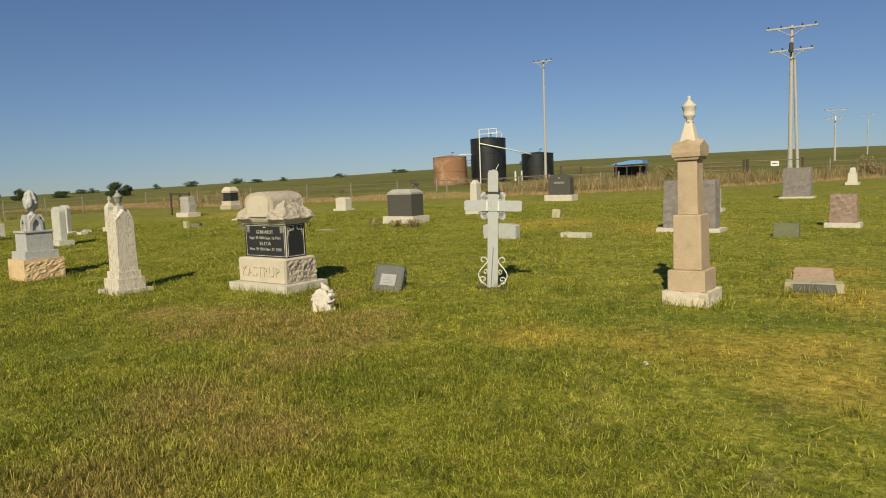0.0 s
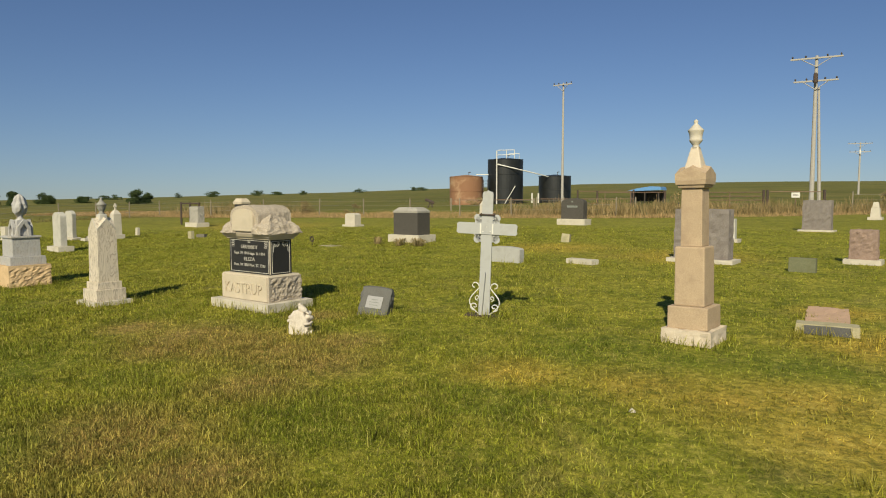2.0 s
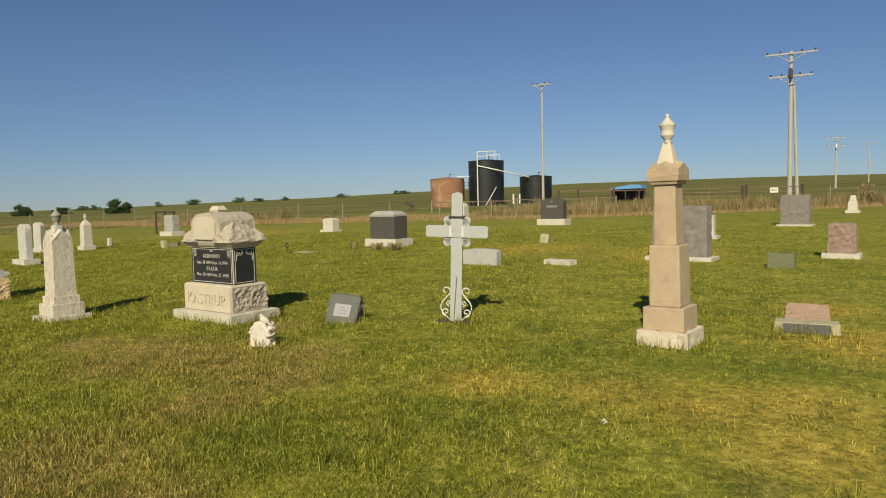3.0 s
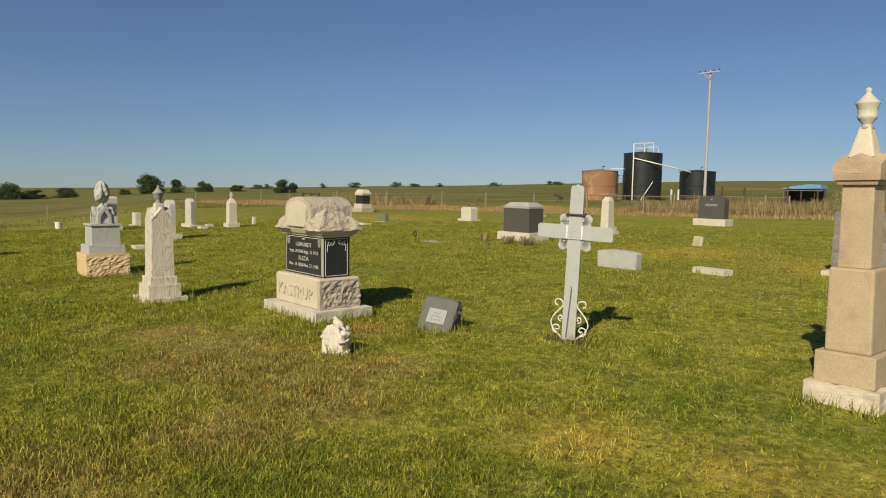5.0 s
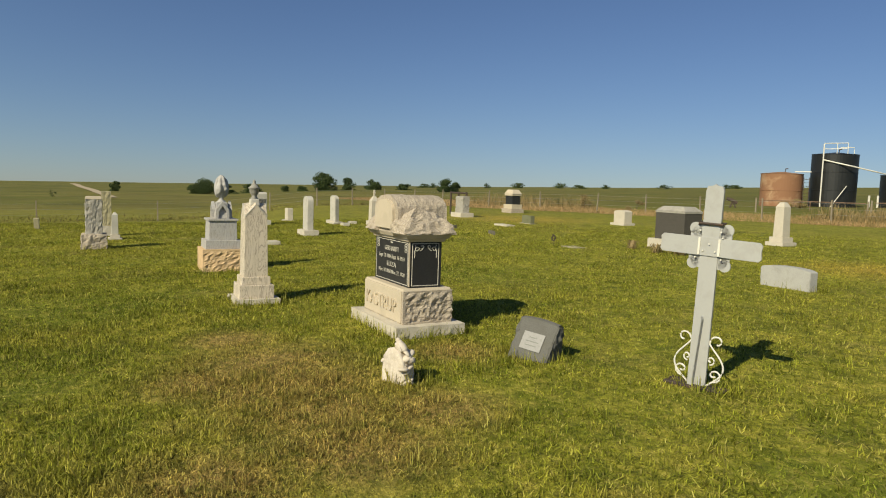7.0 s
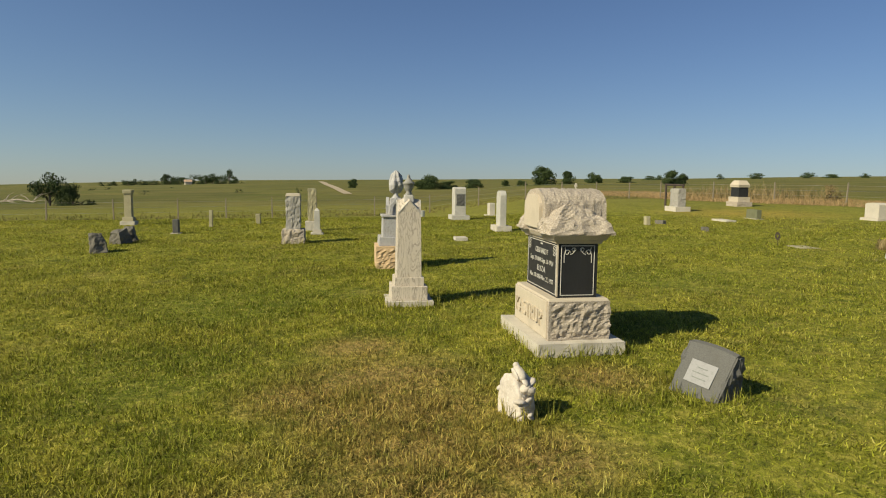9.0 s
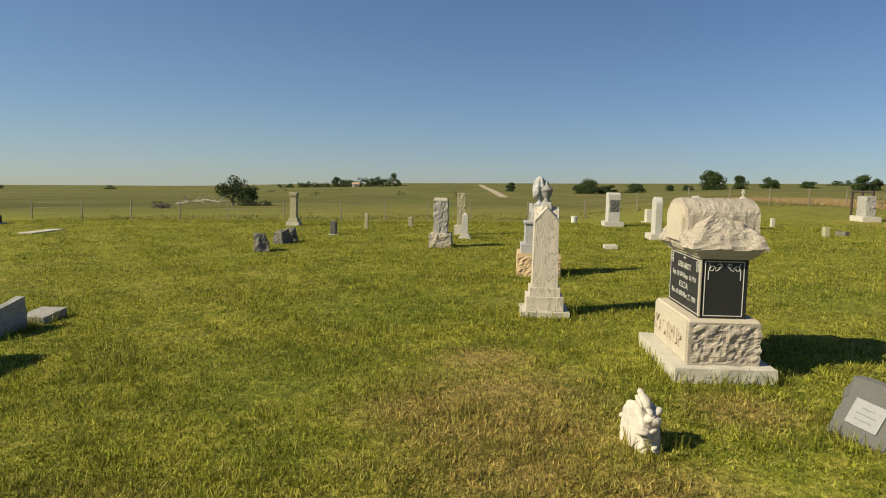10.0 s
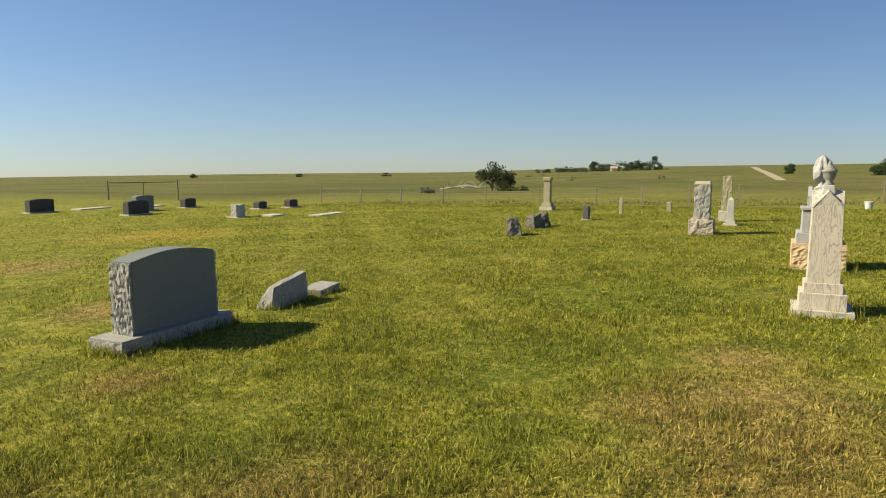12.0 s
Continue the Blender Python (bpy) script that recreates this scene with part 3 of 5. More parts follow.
def draped_urn_monument():
    t = thing("draped_urn_monument", -12.18, 4.95, 0, "grey marble monument with draped urn on tan limestone base", "gravestone")
    part("base", rockblock(0.61, 0.61, 0, 0.36, 0.016, 0.032, 1.0, 17, 5, lambda c: c.y < -0.285 or c.z > 0.34), TAN_STONE, t, "orange-tan rock-faced limestone base")
    part("plinth", block(0.52, 0.52, 0.36, 0.49, 0.98), MARBLE_BLUE, t)
    part("die", block(0.41, 0.41, 0.49, 0.78, 0.97), MARBLE_BLUE, t)
    part("ledge", block(0.44, 0.44, 0.78, 0.81, 1.0), MARBLE_BLUE, t)
    part("niche_block", block(0.25, 0.25, 0.81, 1.06, 0.62, bevel=0.01), MARBLE_BLUE, t)
    for yaw in (0, 90, 180, 270):
        r = Matrix.Rotation(radians(yaw), 4, "Z")
        b = slab_profile([(-0.10, 0.81), (-0.06, 0.81), (-0.055, 0.92), (0, 1.0), (0.055, 0.92), (0.06, 0.81), (0.10, 0.81), (0.095, 0.95), (0, 1.07), (-0.095, 0.95)], -0.145, -0.10, 0)
        b.transform(r)
        part("niche_arch", b, MARBLE_BLUE, t)
    b = lathe([(0.10, 1.05), (0.09, 1.07), (0.055, 1.085), (0.048, 1.12), (0.06, 1.145), (0.085, 1.16), (0.10, 1.20), (0.10, 1.28), (0.07, 1.34), (0.03, 1.40)], 18)
    for v in b.verts:
        v.co.x *= 0.68
        v.co.y *= 0.68
    part("urn", b, MARBLE_BLUE, t, "", True)
    b = lathe([(0.05, 1.155), (0.078, 1.165), (0.108, 1.195), (0.122, 1.25), (0.116, 1.31), (0.094, 1.355), (0.086, 1.39), (0.066, 1.425), (0.030, 1.455), (0.010, 1.465)], 40)
    for v in b.verts:
        a = math.atan2(v.co.y, v.co.x)
        fold = 1 + 0.10 * math.sin(a * 7 + 3 * v.co.z) + 0.22 * noise.noise(v.co / 0.06)
        v.co.x *= 0.86 * fold
        v.co.y *= 0.86 * fold
        if v.co.z < 1.22:
            v.co.z += 0.035 * math.sin(a * 2 + 1)
    part("drapery", b, MARBLE_BLUE, t, "carved cloth folds")
    return t


draped_urn_monument()


def obelisk():
    t = thing("sandstone_pillar", -2.35, 7.18, 0, "tall brown sandstone pillar monument with pale urn on top", "gravestone", lean=(0, -0.9))
    part("footing", rockblock(0.46, 0.46, 0, 0.165, 0.012, 0.08, 1.0, 9, 9), SAND_LIGHT, t, "pale rough sandstone footing")
    part("plinth", block(0.375, 0.375, 0.165, 0.375, 0.99, bevel=0.01), SANDSTONE, t)
    part("die", block(0.285, 0.285, 0.375, 0.93, 0.965, bevel=0.016), SANDSTONE, t)
    part("shaft", block(0.20, 0.20, 0.93, 1.47, 0.96, bevel=0.008), SANDSTONE, t)
    b = block(0.235, 0.235, 1.47, 1.50, 1.08)
    frustum(b, 0.275, 0.275, 0.285, 0.285, 1.50, 1.545)
    part("cornice", b, SANDSTONE, t)
    b = bmesh.new()
    h = 0.142
    cs = [b.verts.new((sx * h, sy * h, 1.545)) for sx, sy in ((-1, -1), (1, -1), (1, 1), (-1, 1))]
    ms = [b.verts.new((sx * h, sy * h, 1.60)) for sx, sy in ((-1, -1), (1, -1), (1, 1), (-1, 1))]
    gs = [b.verts.new((x, y, 1.665)) for x, y in ((0, -h), (h, 0), (0, h), (-h, 0))]
    top = b.verts.new((0, 0, 1.70))
    for i in range(4):
        j = (i + 1) % 4
        b.faces.new((cs[i], cs[j], ms[j], gs[i], ms[i]))
        b.faces.new((ms[j], top, gs[i]))
        b.faces.new((ms[j], gs[j], top))
    b.faces.new(cs[::-1])
    part("gabled_cap", b, SANDSTONE, t)
    part("pyramid", block(0.16, 0.16, 1.65, 1.85, 0.42, bevel=0.012), SAND_LIGHT, t, "pale sandstone neck")
    part("urn", lathe([(0.042, 1.84), (0.028, 1.86), (0.030, 1.87), (0.055, 1.90), (0.062, 1.92), (0.055, 1.925), (0.059, 1.965), (0.070, 1.995), (0.073, 2.005), (0.057, 2.02), (0.038, 2.04), (0.021, 2.06), (0.015, 2.067), (0.021, 2.08), (0.019, 2.093), (0.004, 2.105)], 20), WHITE_STONE, t, "pale turned urn", True)
    return t


obelisk()


def iron_cross():
    t = thing("iron_cross", -4.71, 7.06, 21, "silver-painted sheet iron cross with scrolled base", "grave cross", lean=(0, 2.0))
    part("ground_plate", block(0.42, 0.16, 0.02, 0.045, 1, bevel=0.004), RUST_IRON, t, "rusty flat base plate")
    b = slab_profile([(-0.065, 0.04), (0.065, 0.04), (0.062, 1.42), (0.05, 1.45), (0.02, 1.45), (0.0, 1.465), (-0.02, 1.45), (-0.05, 1.45), (-0.062, 1.42)], -0.012, 0.012, 0.002)
    part("upright", b, SILVER, t)
    h = 0.335
    b = slab_profile([(-h, 0.965), (h, 0.965), (h + 0.02, 0.985), (h + 0.012, 1.03), (h + 0.02, 1.075), (h, 1.095), (-h, 1.095), (-h - 0.02, 1.075), (-h - 0.012, 1.03), (-h - 0.02, 0.985)], -0.020, -0.006, 0.002)
    part("arm", b, SILVER, t)
    for sx in (-1, 1):
        for sz in (-1, 1):
            b = bmesh.new()
            for ox, oz, r in ((0.112, 0.122, 0.042), (0.105, 0.075, 0.040), (0.075, 0.10, 0.052)):
                slab_profile([(sx * ox + r * math.cos(a), 1.03 + sz * oz + r * math.sin(a)) for a in np.linspace(0, 2 * math.pi, 18, endpoint=False)], -0.004, 0.004, 0, b)
            part("lobe_plate", b, SILVER, t)
    for x, z in ((-0.07, 1.14), (0.075, 1.14), (-0.04, 1.0), (0.045, 1.0), (0.0, 1.05), (0.09, 1.1), (-0.09, 0.95), (0.09, 0.95)):
        part("bolt", tube([(x, -0.020, z), (x, -0.029, z)], 0.006, 7), WHITE_IRON, t)
    for s in (-1, 1):
        b = slab_profile([(s * 0.062, 0.97), (s * 0.078, 0.97), (s * 0.078, 1.09), (s * 0.062, 1.09)], -0.027, -0.019, 0.001)
        part("clip", b, WHITE_IRON, t)
    b = tube([(-0.085, -0.024, 1.19), (0.085, -0.024, 1.19)], 0.009, 7)
    tube([(-0.085, -0.02, 1.18), (-0.085, 0.03, 1.2), (0.085, 0.03, 1.2), (0.085, -0.02, 1.19)], 0.006, 6, b)
    part("wire_tie", b, RUST_IRON, t, "rusty wire band")
    part("rust_spot", block(0.03, 0.004, 1.125, 1.15, 1, -0.10, 0.010, 0.001), RUST_IRON, t, "dark rusted chip")
    b = slab_profile([(-0.055, 0.045), (-0.015, 0.045), (0.012, 0.52), (0.002, 0.54)], -0.055, -0.013, 0.003)
    part("strut", b, SILVER, t, "tapered front stay")
    for s in (-1, 1):
        b = tube([(s * (0.068 + 0.130 * math.sin(u * math.pi) ** 1.1 * (1.0 - 0.35 * u)), 0.0, 0.05 + 0.30 * u) for u in np.linspace(0, 1, 16)] +
                 [(s * (0.120 + (0.052 - 0.0045 * k) * math.cos(math.pi + 0.55 * k)), 0.0, 0.37 + (0.048 - 0.0035 * k) * math.sin(math.pi - 0.55 * k)) for k in range(0, 10)], 0.0065, 7)
        part("scroll", b, WHITE_IRON, t, "white curled iron scroll")
        b = tube([(s * (0.118 + (0.052 - 0.003 * k) * math.cos(-1.7 + 0.55 * k)), 0.0, 0.135 + (0.05 - 0.0033 * k) * math.sin(-1.7 + 0.55 * k)) for k in range(0, 14)], 0.0065, 7)
        tube([(s * (0.085 + (0.03 - 0.002 * k) * math.cos(-1.7 + 0.6 * k)), 0.0, 0.235 + (0.032 - 0.002 * k) * math.sin(-1.7 + 0.6 * k)) for k in range(0, 12)], 0.006, 7, b)
        part("inner_scroll", b, WHITE_IRON, t)
    return t


iron_cross()


def slant_marker():
    t = thing("slant_marker", -5.84, 6.43, 24, "dark grey slanted granite marker with pale metal plaque", "grave marker", dz=-0.04, lean=(0, 5))
    prof = [(-0.14, 0.0), (0.12, 0.0), (0.13, 0.31), (0.08, 0.335), (0.045, 0.325)]
    b = bmesh.new()
    xs = np.linspace(-0.17, 0.17, 9)
    rows = [[b.verts.new((x, y, z + (0.018 * (1 - (x / 0.2) ** 2) if z > 0.2 else 0))) for y, z in prof] for x in xs]
    for r0, r1 in zip(rows, rows[1:]):
        for i in range(5):
            b.faces.new((r0[i], r1[i], r1[(i + 1) % 5], r0[(i + 1) % 5]))
    b.faces.new(rows[0])
    b.faces.new(rows[-1][::-1])
    body = part("body", b, MARKER_GREY, t)
    for s in (-1, 1):
        bb = slab_profile([(y, z) for y, z in [(-0.135, 0.0), (0.12, 0.0), (0.125, 0.31), (0.05, 0.325)]], -0.004, 0.012, 0)
        bb = roughen(bb, 0.022, 0.04, 9, 4 + s)
        bb.transform(Matrix(((0, s, 0, s * 0.168), (1, 0, 0, 0), (0, 0, 1, 0), (0, 0, 0, 1))))
        part("rough_side", bb, MARKER_GREY, body, "rock-pitched edge")
    tilt = Matrix.Translation((0, -0.06, 0.175)) @ pose(0, 0, 0, -29.5)
    b = block(0.195, 0.006, -0.065, 0.085, 1, 0, 0, 0.002)
    b.transform(Matrix.Translation((0, 0.012, 0)))
    b.transform(Matrix.Translation((0, -0.004, 0)))
    b.transform(tilt)
    pl = part("plaque", b, PLAQUE, body, "pale metal plaque")
    for k, (z, w) in enumerate(((0.042, 0.07), (0.008, 0.12), (-0.026, 0.10))):
        b = block(w, 0.003, z - 0.0035, z + 0.0035, 1, 0, 0.0045, 0)
        b.transform(tilt)
        part("text_line", b, GREY, pl)
    return t


slant_marker()


def blob(bm, loc, rot, sc, sub=2):
    """One rounded lump, added to bm."""
    o = len(bm.verts)
    bmesh.ops.create_icosphere(bm, subdivisions=sub, radius=1.0)
    bm.verts.ensure_lookup_table()
    m = Matrix.Translation(loc) @ pose(0, 0, 0, *rot) @ Matrix.Diagonal((*sc, 1))
    for v in bm.verts[o:]:
        v.co = m @ v.co


def dove_scroll():
    t = thing("dove_marker", -5.62, 5.14, 24, "small white carved stone marker with scroll and dove", "grave marker")
    b = roughen(slab_profile([(-0.10, 0.0), (0.09, 0.0), (0.10, 0.09), (0.085, 0.2), (0.05, 0.255), (-0.01, 0.28), (-0.06, 0.265), (-0.095, 0.21), (-0.105, 0.1)], -0.045, 0.065, 0), 0.008, 0.05, 4, 2.2)
    body = part("body", b, DOVE_STONE, t, "", True)
    rng = random.Random(5)
    b = bmesh.new()
    for k in range(20):
        z = 0.02 + 0.011 * k + rng.uniform(-0.01, 0.01)
        blob(b, (0.075 + rng.uniform(-0.025, 0.03) - 0.05 * max(0, z - 0.17), rng.uniform(-0.05, 0.055), z),
             (rng.uniform(-40, 40), rng.uniform(-70, 0), rng.uniform(-60, 60)), (rng.uniform(0.030, 0.050), rng.uniform(0.024, 0.042), rng.uniform(0.012, 0.020)), 2)
    for v in b.verts:
        v.co += Vector((1, -0.4, 0.5)) * 0.007 * noise.noise(v.co / 0.018)
    part("carved_leaves", b, DOVE_STONE, body, "weathered carved leaf edge", True)
    b = bmesh.new()
    for k in range(6):
        blob(b, (-0.10 + rng.uniform(-0.012, 0.006), rng.uniform(-0.02, 0.02), 0.03 + 0.034 * k), (rng.uniform(-20, 20), rng.uniform(-20, 40), 0), (0.019, 0.04, 0.021))
    part("scroll_edge", b, DOVE_STONE, body, "", True)
    b = bmesh.new()
    for spec in (((0.035, 0, 0.285), (0, 35, 0), (0.058, 0.034, 0.034)), ((0.010, 0, 0.302), (0, -55, 0), (0.034, 0.023, 0.024)), ((0.0, 0, 0.328), (0, 0, 0), (0.021, 0.019, 0.019)),
                 ((-0.020, 0, 0.324), (0, 0, 0), (0.010, 0.006, 0.005)), ((0.085, 0, 0.25), (0, 40, 0), (0.032, 0.02, 0.011)), ((0.03, -0.03, 0.285), (10, 40, 0), (0.045, 0.008, 0.022))):
        blob(b, *spec)
    part("dove", b, DOVE_STONE, body, "small carved dove", True)
    return t


dove_scroll()

# ---- other stones ----


def serpentine_headstone():
    t = thing("headstone", -6.23, -0.14, 0, "large grey granite headstone with gently arched top and rough ends", "gravestone")
    part("base", rockblock(1.19, 0.36, 0, 0.15, 0.010, 0.06, 1.0, 10, 12, lambda c: c.z > 0.13), GREY_ROUGH, t, "rock-faced granite base")
    n = 14
    pts = [(-0.475, 0.15), (0.425, 0.15)] + [(0.425 - 0.01 - 0.88 * i / n, 0.71 + 0.075 * math.sin(math.pi * (0.08 + 0.84 * i / n))) for i in range(n + 1)]
    tab = part("tablet", slab_profile(pts, -0.115, 0.115, 0.006), GREY, t, "smooth grey granite tablet")
    for s in (-1, 1):
        b = roughen(slab_profile([(-0.112, 0.152), (0.112, 0.152), (0.112, 0.712), (-0.112, 0.712)], -0.005, 0.012, 0), 0.014, 0.026, 20, 3 * s)
        b.transform(Matrix(((0, s, 0, s * 0.446 - 0.024), (1, 0, 0, 0), (0, 0, 1, 0), (0, 0, 0, 1))))
        part("rough_end", b, GREY_ROUGH, tab, "rock-pitched end")
    return t


serpentine_headstone()


def wedge_marker(x, y, yaw, w, d, h, mat, label, tilt=0.12):
    t = thing("bevel_marker", x, y, yaw, label, "grave marker")
    b = bmesh.new()
    frustum(b, w, d, w * 0.86, d * 0.34, 0, h, bevel=0)
    for v in b.verts:
        if v.co.z > h * 0.5:
            v.co.z += tilt * v.co.x
            v.co.y += d * 0.28
            v.co.x -= 0.04 * w
    part("body", roughen(b, 0.012, 0.07, 7, x + y), mat, t)
    return t


wedge_marker(-7.72, -0.12, 0, 0.62, 0.22, 0.29, GREY_ROUGH, "low tilted grey granite marker sunk in grass", -0.16)
t = thing("stone_slab", -8.42, -0.12, 4, "small tilted grey stone slab half sunk in grass", "stone slab", lean=(0, 3))
part("slab", roughen(block(0.42, 0.26, 0, 0.11, 1, 0.02, 0, 0), 0.008, 0.1, 6, 3), GREY_ROUGH, t)


def capped_block():
    t = thing("granite_block_monument", -12.89, 15.02, 0, "dark granite block monument with pale cap and concrete base", "gravestone")
    part("base", roughen(block(1.12, 0.72, 0, 0.23, 1, 0, 0, 0), 0.006, 0.1, 6, 1), CONCRETE, t)
    part("die", block(0.88, 0.52, 0.23, 0.83, 1.0), DARK, t)
    b = block(0.90, 0.54, 0.83, 0.88, 1.0)
    frustum(b, 0.90, 0.54, 0.62, 0.36, 0.88, 0.98, bevel=0.02)
    part("cap", b, GREY_ROUGH, t, "pale low hipped cap")


capped_block()


def slab_headstone(x, y, yaw, w, h, d, mat, base_mat, label, rough=0.0, base_h=0.15, arch_top=0.0, base_extra=0.18, lean=(0, 0), group=""):
    """An upright stone on a low base."""
    t = thing("headstone", x, y, yaw, label, "gravestone", group, lean=lean)
    if base_h:
        part("base", roughen(block(w + base_extra, d + base_extra, 0, base_h, 1, 0, 0, 0), 0.006, 0.08, 6, x), base_mat, t)
    if rough:
        b = rockblock(w, d, base_h, h, rough, 0.07, 0.98, 12, x + y)
    elif arch_top:
        b = slab_profile(arch(w, base_h, h - arch_top, h, 12), -d / 2, d / 2, 0.008)
    else:
        b = block(w, d, base_h, h, 0.99, bevel=0.012)
    part("tablet", b, mat, t)
    return t


s = slab_headstone(-13.25, 24.95, 0, 0.97, 1.06, 0.30, DARK, CONCRETE, "dark polished granite headstone on a pale concrete base", base_h=0.26, arch_top=0.16, base_extra=0.24)
part("text_line", block(0.46, 0.004, 0.70, 0.78, 1, 0, -0.153, 0), GREY, s)
part("emblem", block(0.07, 0.004, 0.90, 0.96, 1, 0, -0.153, 0), GREY, s)
slab_headstone(-4.62, 14.15, 0, 1.03, 1.04, 0.30, MAUVE, CONCRETE, "wide mauve-brown rock-faced granite headstone on pale base", rough=0.022, base_h=0.10, base_extra=0.22)
slab_headstone(-4.75, 25.1, 0, 0.82, 1.0, 0.34, MAUVE, CONCRETE, "mauve-brown rock-faced granite headstone beside the fence", rough=0.022, base_h=0.08, base_extra=0.2)
slab_headstone(-2.12, 15.4, 0, 0.45, 0.66, 0.24, RED, CONCRETE, "small red-brown rock-faced headstone on pale base", rough=0.02, base_h=0.12, base_extra=0.16)
slab_headstone(-5.65, 19.3, 0, 0.26, 0.64, 0.16, MARBLE_PLAIN, CONCRETE, "narrow pale marble tablet", base_h=0.12)
slab_headstone(-20.2, 19.75, 0, 0.56, 0.55, 0.34, WHITE_STONE, WHITE_STONE, "small white stone block marker", base_h=0.10, base_extra=0.16, arch_top=0.06)
slab_headstone(-7.78, 12.04, 0, 0.80, 0.34, 0.16, GREY_PALE, CONCRETE, "low wide grey-white marble headstone in grass", base_h=0.0, arch_top=0.05)
slab_headstone(-2.74, 13.5, 0, 0.42, 0.27, 0.14, MOSS, CONCRETE, "low dull mossy stone marker", base_h=0.0)
slab_headstone(-9.25, 17.1, 8, 0.23, 0.25, 0.13, SAND_DULL, CONCRETE, "small tilted pale stone marker", base_h=0.0, lean=(-12, 4))
tab = slab_headstone(-22.5, 7.66, 0, 0.56, 1.0, 0.33, MARBLE_PLAIN, MARBLE_PLAIN, "grey-white marble tablet with carved panel", base_h=0.16, arch_top=0.05, base_extra=0.2)
part("carved_panel", roughen(block(0.012, 0.24, 0.46, 0.78, 1, 0.283, 0, 0), 0.012, 0.05, 5, 2), SLATE, tab, "dark carved relief panel")
part("ridge", block(0.012, 0.33, 0.80, 0.84, 1, 0.285, 0, 0), MARBLE_PLAIN, tab)
slab_headstone(-18.2, 7.97, 0, 0.44, 1.0, 0.15, MARBLE_PLAIN, CONCRETE, "pale marble tablet with rounded top on base", base_h=0.16, arch_top=0.13, base_extra=0.22)
slab_headstone(-22.3, 9.95, 10, 0.36, 0.93, 0.13, MARBLE_PLAIN, CONCRETE, "leaning pale marble tablet", base_h=0.12, arch_top=0.10, lean=(4, 7))
slab_headstone(-25.9, 9.4, 0, 0.40, 0.48, 0.2, WHITE_STONE, CONCRETE, "small white marker stone", base_h=0.06)
slab_headstone(-25.7, 16.3, 0, 0.62, 0.84, 0.30, GREY_ROUGH, CONCRETE, "grey rock-faced headstone before an iron frame", rough=0.02, base_h=0.2, base_extra=0.26)
brown = slab_headstone(-21.5, -1.5, 0, 0.19, 0.90, 0.19, SAND_DULL, WHITE_STONE, "brown sandstone pillar stone on white base", base_h=0.13, base_extra=0.18)
part("step", block(0.29, 0.29, 0.125, 0.24, 0.95), SAND_DULL, brown)
part("cap", block(0.23, 0.23, 0.86, 0.97, 1.08, bevel=0.02), SAND_DULL, brown, "squared overhanging cap")
slab_headstone(-18.5, 0.38, 0, 0.17, 0.36, 0.13, SLATE, WHITE_STONE, "small black marker on pale foot", base_h=0.05, base_extra=0.08)
slab_headstone(-20.5, 0.8, 0, 0.10, 0.46, 0.09, SAND_DULL, SAND_DULL, "thin weathered stone post marker", base_h=0.0, lean=(0, -4))
slab_headstone(-21.4, 1.9, 0, 0.15, 0.30, 0.12, SAND_DULL, SAND_DULL, "small weathered pale marker stone", base_h=0.0, lean=(3, 3))
slab_headstone(-18.9, 3.45, 0, 0.20, 1.04, 0.2, SAND_DULL, WHITE_STONE, "slender rough brown sandstone pillar on pale base", rough=0.012, base_h=0.26, base_extra=0.12)
slab_headstone(-22.6, 12.2, 0, 0.13, 0.28, 0.1, WHITE_STONE, WHITE_STONE, "small white footstone in the grass", base_h=0.0, lean=(0, 4))
slab_headstone(-19.5, 12.3, 0, 0.18, 0.26, 0.12, SAND_DULL, SAND_DULL, "small pale footstone in the grass", base_h=0.0, lean=(0, -6))
slab_headstone(-21.4, 16.6, 0, 0.56, 0.31, 0.16, MOSS, CONCRETE, "low dark slant marker", base_h=0.04, base_extra=0.1)


